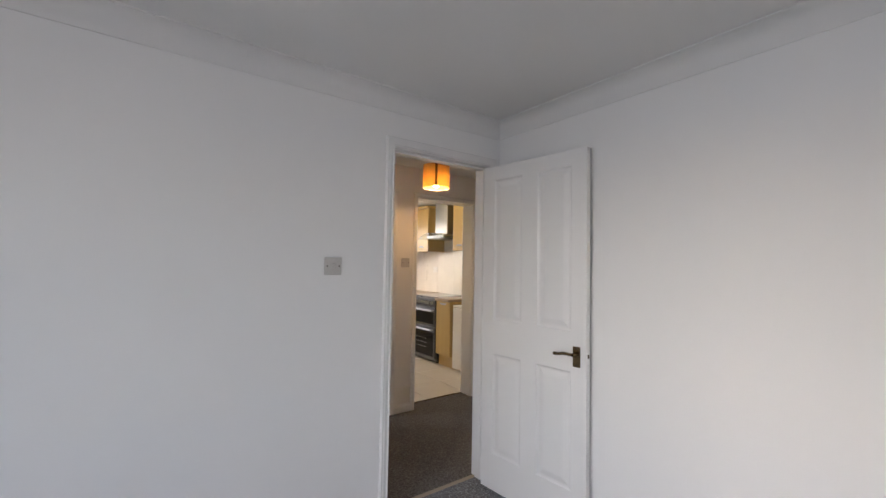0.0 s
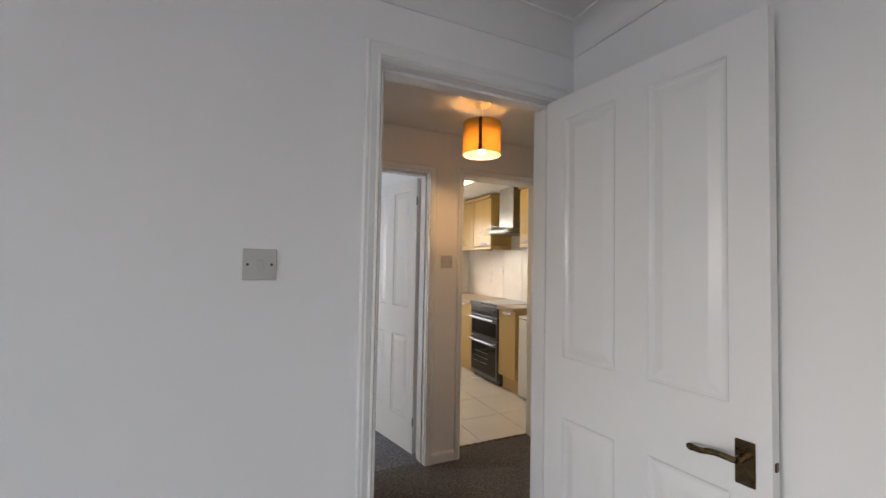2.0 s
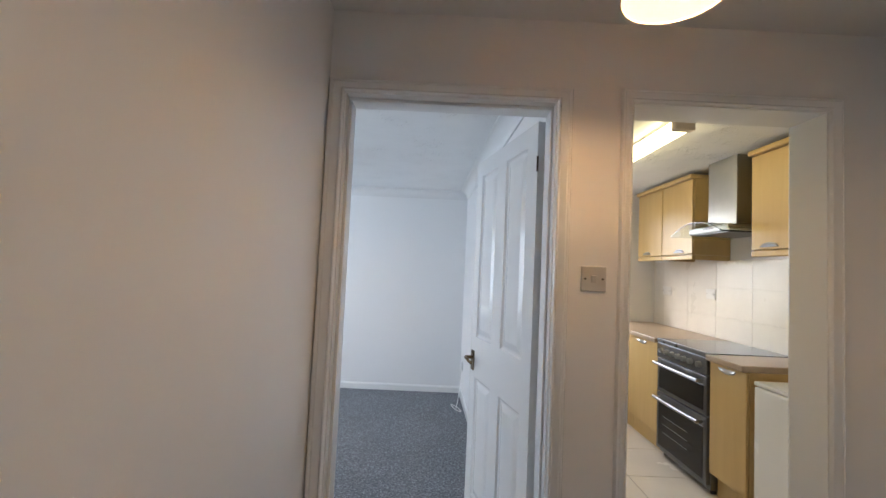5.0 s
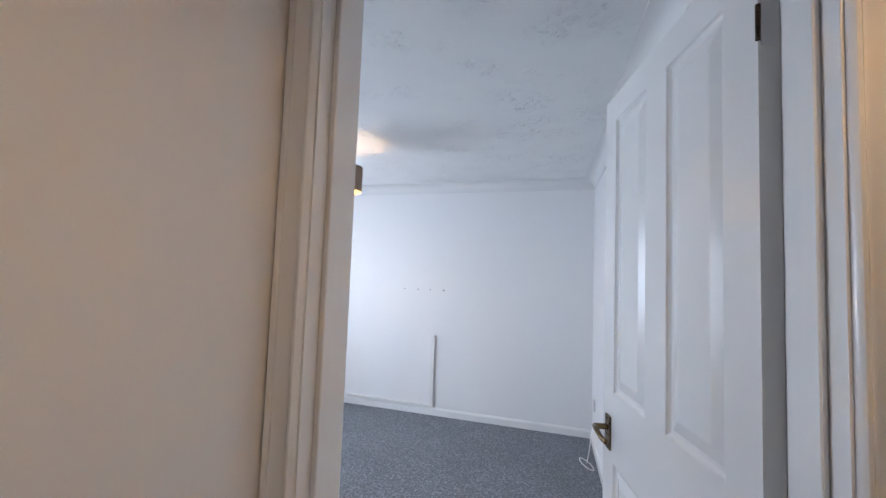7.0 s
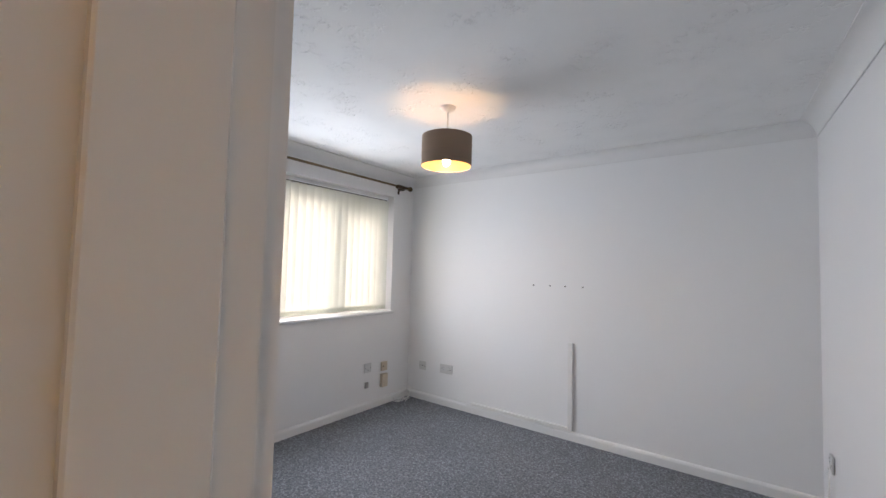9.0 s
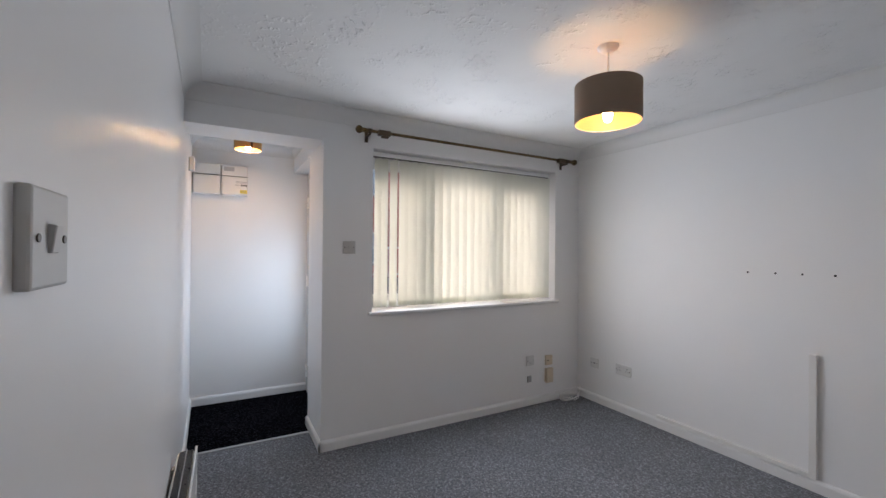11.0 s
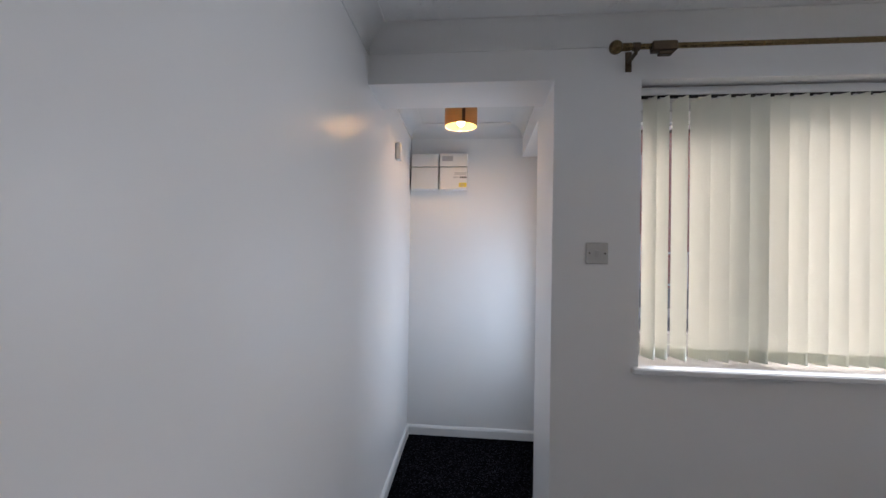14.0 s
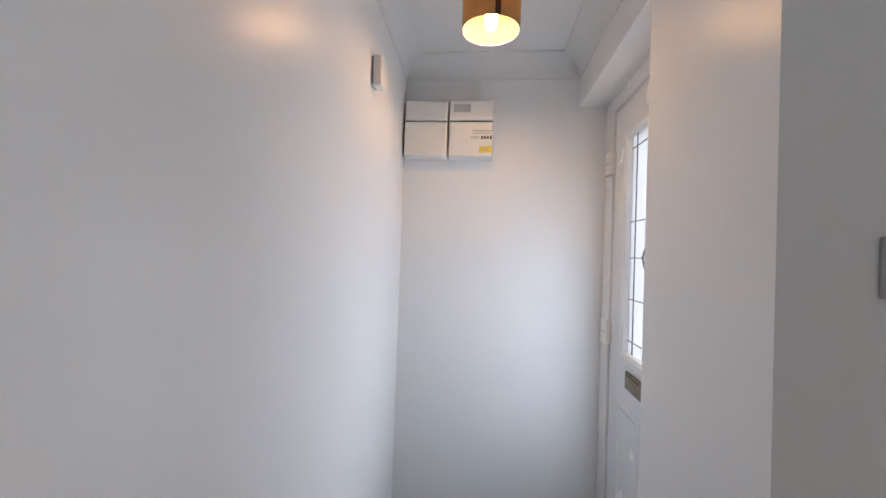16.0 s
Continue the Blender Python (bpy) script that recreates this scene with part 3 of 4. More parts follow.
# ---- doors ----
def panel_door(name, m, side, label, w=0.684, knuckle=GLOSS):
    """Four-panel moulded door. Local: x from the hinge, y thickness from 0 to side * 0.035, z up."""
    h, t = 1.968, 0.035
    us = [w * u for u in (0.0, 0.124, 0.424, 0.577, 0.877, 1.0)]
    zs = [0.0, 0.215, 0.815, 1.025, 1.885, h]
    root = thing(name, m, label, "door")
    lo, hi = sorted((0, side * t))
    bm = bmesh.new()
    for i in range(5):
        for k in range(5):
            if i in (1, 3) and k in (1, 3):
                continue
            box(bm, us[i], us[i + 1], lo, hi, zs[k], zs[k + 1])
    bmesh.ops.remove_doubles(bm, verts=bm.verts[:], dist=1e-5)
    seen, dead = {}, set()
    for f in bm.faces:
        key = tuple(round(c, 4) for c in f.calc_center_median())
        if key in seen:
            dead |= {f, seen[key]}
        seen[key] = f
    bmesh.ops.delete(bm, geom=list(dead), context="FACES")
    leaf = part("leaf", bm, GLOSS, root)
    for i in (1, 3):
        for k in (1, 3):
            bm = bmesh.new()
            u0, u1, z0, z1 = us[i], us[i + 1], zs[k], zs[k + 1]
            for face, s in ((lo, 1), (hi, -1)):
                rings = []
                for inset, depth in ((0, 0), (0.003, 0.004), (0.01, 0.008), (0.018, 0.0085), (0.045, 0.0015), (0.05, 0.001)):
                    y = face + s * depth
                    rings.append([bm.verts.new(p) for p in ((u0 + inset, y, z0 + inset), (u1 - inset, y, z0 + inset), (u1 - inset, y, z1 - inset), (u0 + inset, y, z1 - inset))])
                for a, b in zip(rings, rings[1:]):
                    for q in range(4):
                        bm.faces.new((a[q], a[(q + 1) % 4], b[(q + 1) % 4], b[q]))
                bm.faces.new(rings[-1])
            part("panel", bm, GLOSS, root)
    for face, s in ((lo, -1), (hi, 1)):
        cu, cz = w - 0.052, 0.897
        y0, y1 = sorted((face, face + s * 0.006))
        plate = part("backplate", box(bmesh.new(), cu - 0.021, cu + 0.021, y0, y1, cz - 0.052, cz + 0.052, 0.002), BRASS, root, "aged brass lever backplate")
        bm = bmesh.new()
        cyl(bm, (cu, face, cz + 0.015), (cu, face + s * 0.045, cz + 0.015), 0.009)
        tube(bm, [(cu - 0.097 * a, face + s * (0.045 + 0.006 * math.sin(a * 3)), cz + 0.015 + 0.008 * math.sin(a * 5.5) * a) for a in [k / 10 for k in range(11)]], 0.0075, 10)
        ball(bm, (cu - 0.099, face + s * 0.046, cz + 0.008), 0.010, (1.2, 0.8, 0.9))
        part("lever", bm, BRASS, plate, smooth=True)
        for dz in (-0.042, 0.042):
            part("screw", cyl(bmesh.new(), (cu, face + s * 0.005, cz + dz), (cu, face + s * 0.0075, cz + dz), 0.004, 10), SCREW, plate)
    part("latch", box(bmesh.new(), w, w + 0.004, *sorted((side * 0.011, side * 0.024)), 0.895, 0.915, 0.001), BRONZE, root, "dark metal latch bolt in the door edge")
    for z in (0.22, 1.8):
        bm = box(bmesh.new(), -0.003, 0.001, *sorted((side * 0.004, side * 0.031)), z - 0.038, z + 0.038)
        hinge = part("hinge", bm, GLOSS, root, "butt hinge painted over with gloss")
        bm = bmesh.new()
        for k in range(5):
            cyl(bm, (-0.002, side * 0.036, z - 0.03 + 0.0122 * k), (-0.002, side * 0.036, z - 0.019 + 0.0122 * k), 0.004, 12)
        part("knuckle", bm, knuckle, hinge, "hinge knuckle", smooth=True)
    return root


# leaf local x runs from the hinge to the free edge
def hinge_pose(x, y, degrees):
    return pose(x, y, 0.006, 0, 0, degrees)


panel_door("bedroom_door", hinge_pose(2.236, -0.002, 180 + 95.5), -1, "white gloss four-panel door standing wide open", 0.702)
panel_door("lounge_door", hinge_pose(2.285, 1.496, 180 - 76), 1, "white gloss four-panel door standing open into the lounge", 0.712, BRONZE)


# ---- switches and sockets ----
def wall_plate(name, m, label, category, w=0.086, h=0.086, t=0.009, mat=SWITCHP, rockers=(), screws=True, box_depth=0.0, extras=(), group=""):
    """Local: x across the wall, z up, y out of the wall; origin at the plate's centre on the wall."""
    root = thing(name, m, label, category, group)
    if box_depth:
        part("pattress", box(bmesh.new(), -w / 2 + 0.001, w / 2 - 0.001, 0, box_depth, -h / 2 + 0.001, h / 2 - 0.001, 0.004, 2), mat, root)
    y = box_depth
    part("plate", box(bmesh.new(), -w / 2, w / 2, y, y + t, -h / 2, h / 2, 0.003, 2), mat, root)
    for x, z, rw, rh, tilt in rockers:
        tmp = box(bmesh.new(), -rw / 2, rw / 2, -0.004, 0.0045, -rh / 2, rh / 2, 0.001)
        bmesh.ops.transform(tmp, matrix=pose(x, y + t, z, tilt), verts=tmp.verts)
        part("rocker", tmp, mat, root)
    if screws:
        for s in (-1, 1):
            part("screw", cyl(bmesh.new(), (s * (w / 2 - 0.013), y + t - 0.001, 0), (s * (w / 2 - 0.013), y + t + 0.0012, 0), 0.0038, 12), SCREW, root)
    for x, z, ew, eh in extras:
        part("pin_hole", boxes((x - ew / 2, x + ew / 2, y + t, y + t + 0.0006, z - eh / 2, z + eh / 2)), HOLE, root)
    return root


def on_wall(x, y, z, facing):
    """Pose on a wall whose face looks along +x, -x, +y or -y."""
    return pose(x, y, z, 0, 0, {"+y": 0, "-y": 180, "-x": 90, "+x": -90}[facing])


ROCK = ((0, 0, 0.017, 0.025, -7),)
wall_plate("light_switch", on_wall(1.217, 0, 1.344, "-y"), "white plastic light switch on the bedroom wall", "light switch", rockers=ROCK, group="light switches")
wall_plate("light_switch", on_wall(2.416, Y1, 1.37, "-y"), "white plastic light switch between the hall doorways", "light switch", rockers=ROCK, group="light switches")
wall_plate("light_switch", on_wall(XW, 2.376, 1.351, "+x"), "white plastic light switch beside the window", "light switch", rockers=ROCK, group="light switches")
wall_plate("light_switch", on_wall(1.218, yl(1.218), 1.338, "+y"), "white plastic light switch by the lounge door", "light switch", rockers=ROCK, t=0.012, group="light switches")
SOCK = tuple((sx + dx, dz, *s) for sx in (-0.036, 0.036) for dx, dz, s in ((0, 0.014, (0.005, 0.009)), (-0.011, -0.006, (0.007, 0.005)), (0.011, -0.006, (0.007, 0.005))))
wall_plate("double_socket", on_wall(-0.528, YF, 0.353, "-y"), "white double power socket above the skirting", "socket", w=0.147, rockers=((-0.015, 0.026, 0.012, 0.016, -6), (0.015, 0.026, 0.012, 0.016, -6)), mat=SOCKETP, extras=SOCK)
wall_plate("aerial_socket", on_wall(-0.825, YF, 0.342, "-y"), "white single aerial socket above the skirting", "socket", mat=SOCKETP, extras=((0, 0, 0.012, 0.012),))
wall_plate("single_socket", on_wall(XW, 3.975, 0.385, "+x"), "white single socket under the window", "socket", rockers=((0.02, 0.024, 0.012, 0.016, -6),), mat=SOCKETP, extras=((0, -0.02, 0.012, 0.006),))
wall_plate("telephone_socket", on_wall(XW, 4.184, 0.368, "+x"), "yellowed beige telephone socket under the window", "telephone socket", w=0.075, h=0.085, t=0.02, mat=BEIGE, screws=False, extras=((0.015, 0.0, 0.014, 0.01),))
wall_plate("phone_adapter", on_wall(XW, 4.182, 0.236, "+x"), "beige plastic telephone filter box", "telephone box", w=0.072, h=0.125, t=0.035, mat=BEIGE, screws=False)
wall_plate("junction_cover", on_wall(XW, 3.967, 0.227, "+x"), "small grey plastic cable outlet on the wall", "cable outlet", w=0.042, h=0.055, t=0.012, mat=GREYP, screws=False)
wall_plate("single_socket", on_wall(XS + 0.009, 4.32, 0.35, "-x"), "white single socket with a white cable", "socket", rockers=((0.02, 0.024, 0.012, 0.016, -6),), mat=SOCKETP, extras=((0, -0.02, 0.012, 0.006),))


# ---- lounge window, blind and rod ----
def window(name, x, y0, y1, z0, z1, label):
    root = tagged(part(name, boxes((x, x + 0.065, y0, y0 + 0.055, z0, z1), (x, x + 0.065, y1 - 0.055, y1, z0, z1), (x, x + 0.065, y0 + 0.055, y1 - 0.055, z1 - 0.055, z1), (x, x + 0.065, y0 + 0.055, y1 - 0.055, z0, z0 + 0.055), bevel=0.003), UPVC), label, "window", kind="structure")
    w = (y1 - y0)
    mids = [y0 + w * 0.333, y0 + w * 0.667]
    for m in mids:
        part("mullion", box(bmesh.new(), x, x + 0.065, m - 0.035, m + 0.035, z0 + 0.055, z1 - 0.055, 0.003), UPVC, root)
    a = y0 + 0.055
    for i, b in enumerate([mids[0] - 0.035, mids[1] - 0.035, y1 - 0.055]):
        s = 0.0
        if i != 1:
            part("sash", boxes((x - 0.012, x + 0.05, a, a + 0.045, z0 + 0.055, z1 - 0.055), (x - 0.012, x + 0.05, b - 0.045, b, z0 + 0.055, z1 - 0.055), (x - 0.012, x + 0.05, a + 0.045, b - 0.045, z1 - 0.1, z1 - 0.055), (x - 0.012, x + 0.05, a + 0.045, b - 0.045, z0 + 0.055, z0 + 0.1)), UPVC, root)
            s = 0.045
        pane = part("pane", boxes((x + 0.022, x + 0.028, a + s, b - s, z0 + 0.055 + s, z1 - 0.055 - s)), GLASS, root)
        pane.visible_shadow = False
        a = b + 0.07
    return root


window("window_1", XO + 0.02, W0 - 0.05, W1 + 0.05, WB, WT, "white plastic casement window behind a blind")
structure("window_sill", boxes((XO + 0.085, XW + 0.028, W0 - 0.03, W1 + 0.03, WB - 0.022, WB + 0.004), bevel=0.006), GLOSS, "white gloss window sill", "window sill")

blind = thing("vertical_blind", pose(-1.105, 0, 0), "cream fabric vertical blind, slats almost closed", "blind")
part("head_rail", boxes((-0.02, 0.02, W0 + 0.02, W1 - 0.02, WT - 0.04, WT - 0.006), bevel=0.004), UPVC, blind, "white aluminium head rail")
part("track_slot", boxes((-0.012, 0.012, W0 + 0.025, W1 - 0.025, WT - 0.045, WT - 0.0402)), HOLE, blind, "dark slot of the rail")
NS = 23
rng = random.Random(4)
for i in range(NS):
    y = (2.608, 2.656, 2.729, 2.809)[i] if i < 4 else 2.883 + 0.0735 * (i - 4)
    ang = radians((75, 74, 73, 63)[i] if i < 4 else 59 + rng.uniform(-3, 3))
    bm = bmesh.new()
    hw, n = 0.0445, 7
    z0, z1 = WB + 0.022, WT - 0.05
    grid = []
    for k in range(n):
        u = -1 + 2 * k / (n - 1)
        lx, ly = 0.004 * (1 - u * u), u * hw
        col = []
        for z in (z0, (z0 + z1) / 2, z1):
            col.append(bm.verts.new((ly * math.sin(ang) + lx * math.cos(ang) + rng.uniform(-0.0008, 0.0008), y + ly * math.cos(ang) - lx * math.sin(ang), z)))
        grid.append(col)
    for a, b in zip(grid, grid[1:]):
        for q in range(2):
            bm.faces.new((a[q], b[q], b[q + 1], a[q + 1]))
    slat = part("slat", bm, SLAT, blind, smooth=True)
    part("weight_pocket", boxes((-0.0025, 0.0025, y - 0.036, y + 0.036, z0 + 0.002, z0 + 0.045)), SLAT, slat).matrix_local = Matrix.Translation((0, y, 0)) @ Matrix.Rotation(-ang, 4, "Z") @ Matrix.Translation((0, -y, 0))
    part("hanger", boxes((-0.003, 0.003, y - 0.008, y + 0.008, z1 - 0.003, z1 + 0.014)), UPVC, slat)

rod = thing("curtain_rod", pose(XW + 0.085, 0, 2.142), "aged brass curtain rod with ball finials", "curtain rod")
part("pole", cyl(bmesh.new(), (0, 2.44, 0), (0, 4.38, 0), 0.0105), BRASS, rod, smooth=True)
for y, s in ((2.44, -1), (4.38, 1)):
    bm = ball(bmesh.new(), (0, y + s * 0.025, 0), 0.026)
    cyl(bm, (0, y - s * 0.03, 0), (0, y + s * 0.006, 0), 0.015)
    part("finial", bm, BRASS, rod, smooth=True)
for y in (2.49, 4.32):
    bm = boxes((-0.085, -0.079, y - 0.012, y + 0.012, -0.06, 0.02), (-0.08, 0.0, y - 0.006, y + 0.006, -0.028, -0.016), bevel=0.001)
    cyl(bm, (0, y - 0.012, 0), (0, y + 0.012, 0), 0.016)
    part("bracket", bm, BRONZE, rod)
for y in (2.59, 4.25):
    bm = boxes((-0.018, 0.018, y - 0.045, y + 0.045, -0.022, 0.014), (-0.012, 0.012, y - 0.02, y + 0.03, -0.036, -0.022), bevel=0.003)
    part("ring_cluster", bm, BRONZE, rod, "bunched dark curtain rings")


# ---- lamps ----
def pendant(name, x, y, zc, z_top, z_bot, r, shade_mat, label, strength_mat=None, seam=False, skirt=0.017):
    root = thing(name, pose(x, y, zc), label, "pendant lamp")
    part("ceiling_rose", lathe(bmesh.new(), [(0.0, -0.028), (0.012, -0.028), (0.03, -0.022), (0.046, -0.006), (0.047, 0)]), PLASTIC, root, smooth=True)
    zt, zb = z_top - zc, z_bot - zc
    zh = zb + 0.098
    if zt < -0.03:
        part("flex", cyl(bmesh.new(), (0, 0, -0.02), (0, 0, zh + 0.03), 0.0035, 8), PLASTIC, root)
    bm = lathe(bmesh.new(), [(0.0, zh + 0.04), (0.012, zh + 0.035), (0.017, zh + 0.02), (skirt, zh - 0.015), (skirt, zh - 0.02), (0.0, zh - 0.02)], seg=20)
    part("lamp_holder", bm, PLASTIC, root, smooth=True)
    shade = part("shade", lathe(bmesh.new(), [(r, zb), (r, zt), (r - 0.0012, zt), (r - 0.0012, zb), (r, zb)], seg=56), shade_mat, root, smooth=True)
    if shade_mat is SHADE_OUT:
        part("lining", lathe(bmesh.new(), [(r - 0.0025, zb + 0.002), (r - 0.0025, zt - 0.002)], seg=56), SHADE_IN, shade, "pale gold inner lining", smooth=True)
    if seam:
        a = radians(seam)
        bm = boxes((r - 0.001, r + 0.0015, -0.009, 0.009, zb, zt))
        bmesh.ops.transform(bm, matrix=Matrix.Rotation(a, 4, "Z"), verts=bm.verts)
        part("seam", bm, BRONZE, shade, "dark seam of the shade")
    bm = bmesh.new()
    for k in range(3):
        a = k * 2 * math.pi / 3 + 0.4
        cyl(bm, (0.016 * math.cos(a), 0.016 * math.sin(a), zh), (r * math.cos(a), r * math.sin(a), zt - 0.012), 0.0015, 6)
    part("spider", bm, PLASTIC, shade)
    for z in (zb + 0.002, zt - 0.002):
        bm = tube(bmesh.new(), [((r - 0.002) * math.cos(k * math.pi / 20), (r - 0.002) * math.sin(k * math.pi / 20), z) for k in range(41)], 0.0018, 6)
        part("ring", bm, PLASTIC, shade)
    bm = lathe(bmesh.new(), [(0.0, zh - 0.095), (0.010, zh - 0.092), (0.019, zh - 0.08), (0.0205, zh - 0.06), (0.0205, zh - 0.03), (0.014, zh - 0.02), (0.0, zh - 0.02)], seg=20)
    part("bulb", bm, strength_mat or BULB, root, "lit warm bulb", smooth=True)
    return root


pendant("pendant_lamp", 0.432, 3.168, H, 2.10, 1.925, 0.146, SHADE_OUT, "taupe drum lampshade with gold lining, lit")
pendant("pendant_lamp", 2.36, 0.76, H, 2.165, 1.98, 0.108, SHADE_GOLD, "mustard drum lampshade, lit, in the hall", BULB_HALL, seam=-125, skirt=0.031)
pendant("pendant_lamp", -1.73, 1.781, H, 2.252, 2.092, 0.096, SHADE_ENTRY, "mustard drum lampshade close to the entrance ceiling, lit", BULB_PORCH, seam=12, skirt=0.03)


# ---- lounge and entrance: small fittings ----
trunk = thing("cable_trunking", pose(0, YF, 0), "white plastic cable trunking fixed to the wall", "cable trunking")
part("upright", box(bmesh.new(), 0.682, 0.718, -0.022, 0, 0.072, 0.766, 0.002), PLASTIC, trunk)
part("run", box(bmesh.new(), -0.227, 0.682, -0.022, 0, 0.072, 0.098, 0.002), PLASTIC, trunk)
for x in (0.37, 0.516, 0.645, 0.788):
    tagged(part("wall_plug", cyl(bmesh.new(), (x, YF - 0.0015, 1.214), (x, YF + 0.01, 1.214), 0.006, 12), HOLE), "dark drilled hole with wall plug", "wall plug", "drilled holes")

coil = thing("coiled_cable", pose(-0.945, 4.37, 0.006), "white coiled aerial cable on the carpet", "cable")
pts = []
for k in range(90):
    a = k * 0.21
    pts.append((0.052 * math.cos(a) * (1 + 0.05 * math.sin(a * 0.7)), 0.105 * math.sin(a), 0.004 + 0.018 * abs(math.sin(a * 0.5 + 0.4)) + 0.0004 * k))
part("coil", tube(bmesh.new(), pts, 0.0038, 7), PLASTIC, coil, smooth=True)
part("tail", tube(bmesh.new(), [(0.02, 0.09, 0.03), (0.01, 0.12, 0.07), (-0.02, 0.15, 0.10), (-0.05, 0.165, 0.09)], 0.0038, 7), PLASTIC, coil, smooth=True)

cable = thing("hanging_cable", pose(XS + 0.009, 0, 0), "thin white cable trailing from the socket to the carpet", "cable")
part("strand", tube(bmesh.new(), [(-0.02 - 0.05 * s * s, 4.30 - 0.02 * s - 0.25 * s * s, 0.33 * (1 - s) ** 1.5 + 0.006) for s in [k / 14 for k in range(15)]], 0.004, 7), PLASTIC, cable, smooth=True)
part("loop", tube(bmesh.new(), [(-0.075 - 0.05 * math.cos(k * 0.4), 3.93 + 0.09 * math.sin(k * 0.4), 0.008 + 0.03 * (1 + math.sin(k * 0.4 + 2))) for k in range(17)], 0.004, 7), PLASTIC, cable, smooth=True)

# panel heater on the lounge wall
heater = thing("panel_heater", pose(-0.47, yl(-0.2), 0), "white electric panel heater with slotted top grille", "heater")
part("body", box(bmesh.new(), 0, 0.72, 0.012, 0.075, 0.12, 0.412, 0.006, 2), FRIDGE, heater)
part("front_panel", box(bmesh.new(), 0.0, 0.72, 0.079, 0.088, 0.11, 0.43, 0.003), FRIDGE, heater)
grille = part("top_grille", boxes((0.012, 0.708, 0.02, 0.072, 0.41, 0.413)), HOLE, heater, "dark slotted air outlet")
for k in range(58):
    x = 0.016 + k * 0.012
    part("slat", boxes((x, x + 0.004, 0.02, 0.072, 0.411, 0.4205)), DARKSTEEL, grille)
part("rail", boxes((0.0, 0.72, 0.045, 0.049, 0.411, 0.4225)), GREYP, grille)
for x in (0.1, 0.6):
    part("bracket", boxes((x, x + 0.03, 0, 0.014, 0.16, 0.4)), GREYP, heater)
part("control_box", box(bmesh.new(), -0.028, 0.0, 0.02, 0.07, 0.13, 0.34, 0.004), GREYP, heater)

# twin consumer unit
cu = thing("consumer_unit", pose(XE, 0, 0), "twin white plastic consumer unit with hinged covers", "fuse box")
for y0, y1 in ((1.396, 1.596), (1.604, 1.806)):
    part("enclosure", box(bmesh.new(), 0, 0.058, y0, y1, 1.80, 2.06, 0.006, 2), PLASTIC, cu)
    part("top_cover", box(bmesh.new(), 0.05, 0.072, y0 + 0.001, y1 - 0.001, 1.967, 2.059, 0.005, 2), PLASTIC, cu)
    # near-black strip paints the shade that lies in the gap
    part("seam", boxes((0.056, 0.0592, y0 + 0.004, y1 - 0.004, 1.958, 1.971)), HOLE, cu, "dark strip painting the shade in the gap between the covers")
    part("flap", box(bmesh.new(), 0.05, 0.076, y0 + 0.001, y1 - 0.001, 1.801, 1.961, 0.006, 2), PLASTIC, cu)
lab = part("warning_label", boxes((0.0762, 0.0768, 1.745, 1.80, 1.818, 1.848)), YELLOW, cu, "yellow warning label")
for k in range(3):
    part("print", boxes((0.0769, 0.0771, 1.752, 1.793 - 0.006 * k, 1.824 + 0.007 * k, 1.827 + 0.007 * k)), PRINT, lab)
for z, y0, y1, h in ((1.915, 1.712, 1.80, 0.006), (1.905, 1.712, 1.795, 0.004), (1.888, 1.705, 1.745, 0.004), (1.882, 1.705, 1.74, 0.003)):
    part("print", boxes((0.0762, 0.0766, y0, y1, z, z + h)), PRINT, cu)
for k in range(4):
    part("symbol", boxes((0.0762, 0.0766, 1.752 + 0.013 * k, 1.76 + 0.013 * k, 1.88, 1.895)), HOLE, cu)
part("rating_label", boxes((0.0722, 0.0726, 1.622, 1.70, 2.005, 2.042)), PRINT, cu, "faded grey rating label")

sensor = thing("wall_sensor", pose(-1.69, yl(-1.69), 1.937), "small white plastic sensor box on the wall", "sensor")
part("case", box(bmesh.new(), -0.03, 0.03, 0.006, 0.036, -0.05, 0.05, 0.006, 2), PLASTIC, sensor)
part("base", boxes((-0.026, 0.026, 0, 0.007, -0.046, 0.046)), GREYP, sensor)

# ---- front door in the side of the entrance ----
YD = 2.335
fd = thing("front_door", pose(0, YD, 0), "white plastic front door with leaded obscure glass", "front door")
dx0, dx1, dt = -2.205, -1.415, 1.985
gx0, gx1, gz0, gz1 = -2.045, -1.59, 0.99, 1.838
part("leaf", boxes((dx0, gx0, 0, 0.05, 0.02, dt), (gx1, dx1, 0, 0.05, 0.02, dt), (gx0, gx1, 0, 0.05, 0.02, gz0), (gx0, gx1, 0, 0.05, gz1, dt)), UPVC, fd)
bm = bmesh.new()
rings = []
for inset, y in ((-0.03, 0.0), (-0.026, -0.012), (-0.008, -0.012), (0.003, -0.004), (0.003, 0.017)):
    rings.append([bm.verts.new(p) for p in ((gx0 + inset, y, gz0 + inset), (gx1 - inset, y, gz0 + inset), (gx1 - inset, y, gz1 - inset), (gx0 + inset, y, gz1 - inset))])
for a, b in zip(rings, rings[1:]):
    for q in range(4):
        bm.faces.new((a[q], a[(q + 1) % 4], b[(q + 1) % 4], b[q]))
part("glazing_bead", bm, UPVC, fd)
pane = part("pane", boxes((gx0, gx1, 0.018, 0.024, gz0, gz1)), FROST, fd, "obscure glass with lead strips")
pane.visible_shadow = False
for z in (1.2, 1.36, 1.5):
    part("lead", boxes((gx0, gx1, 0.014, 0.018, z - 0.0018, z + 0.0018)), LEAD, pane)
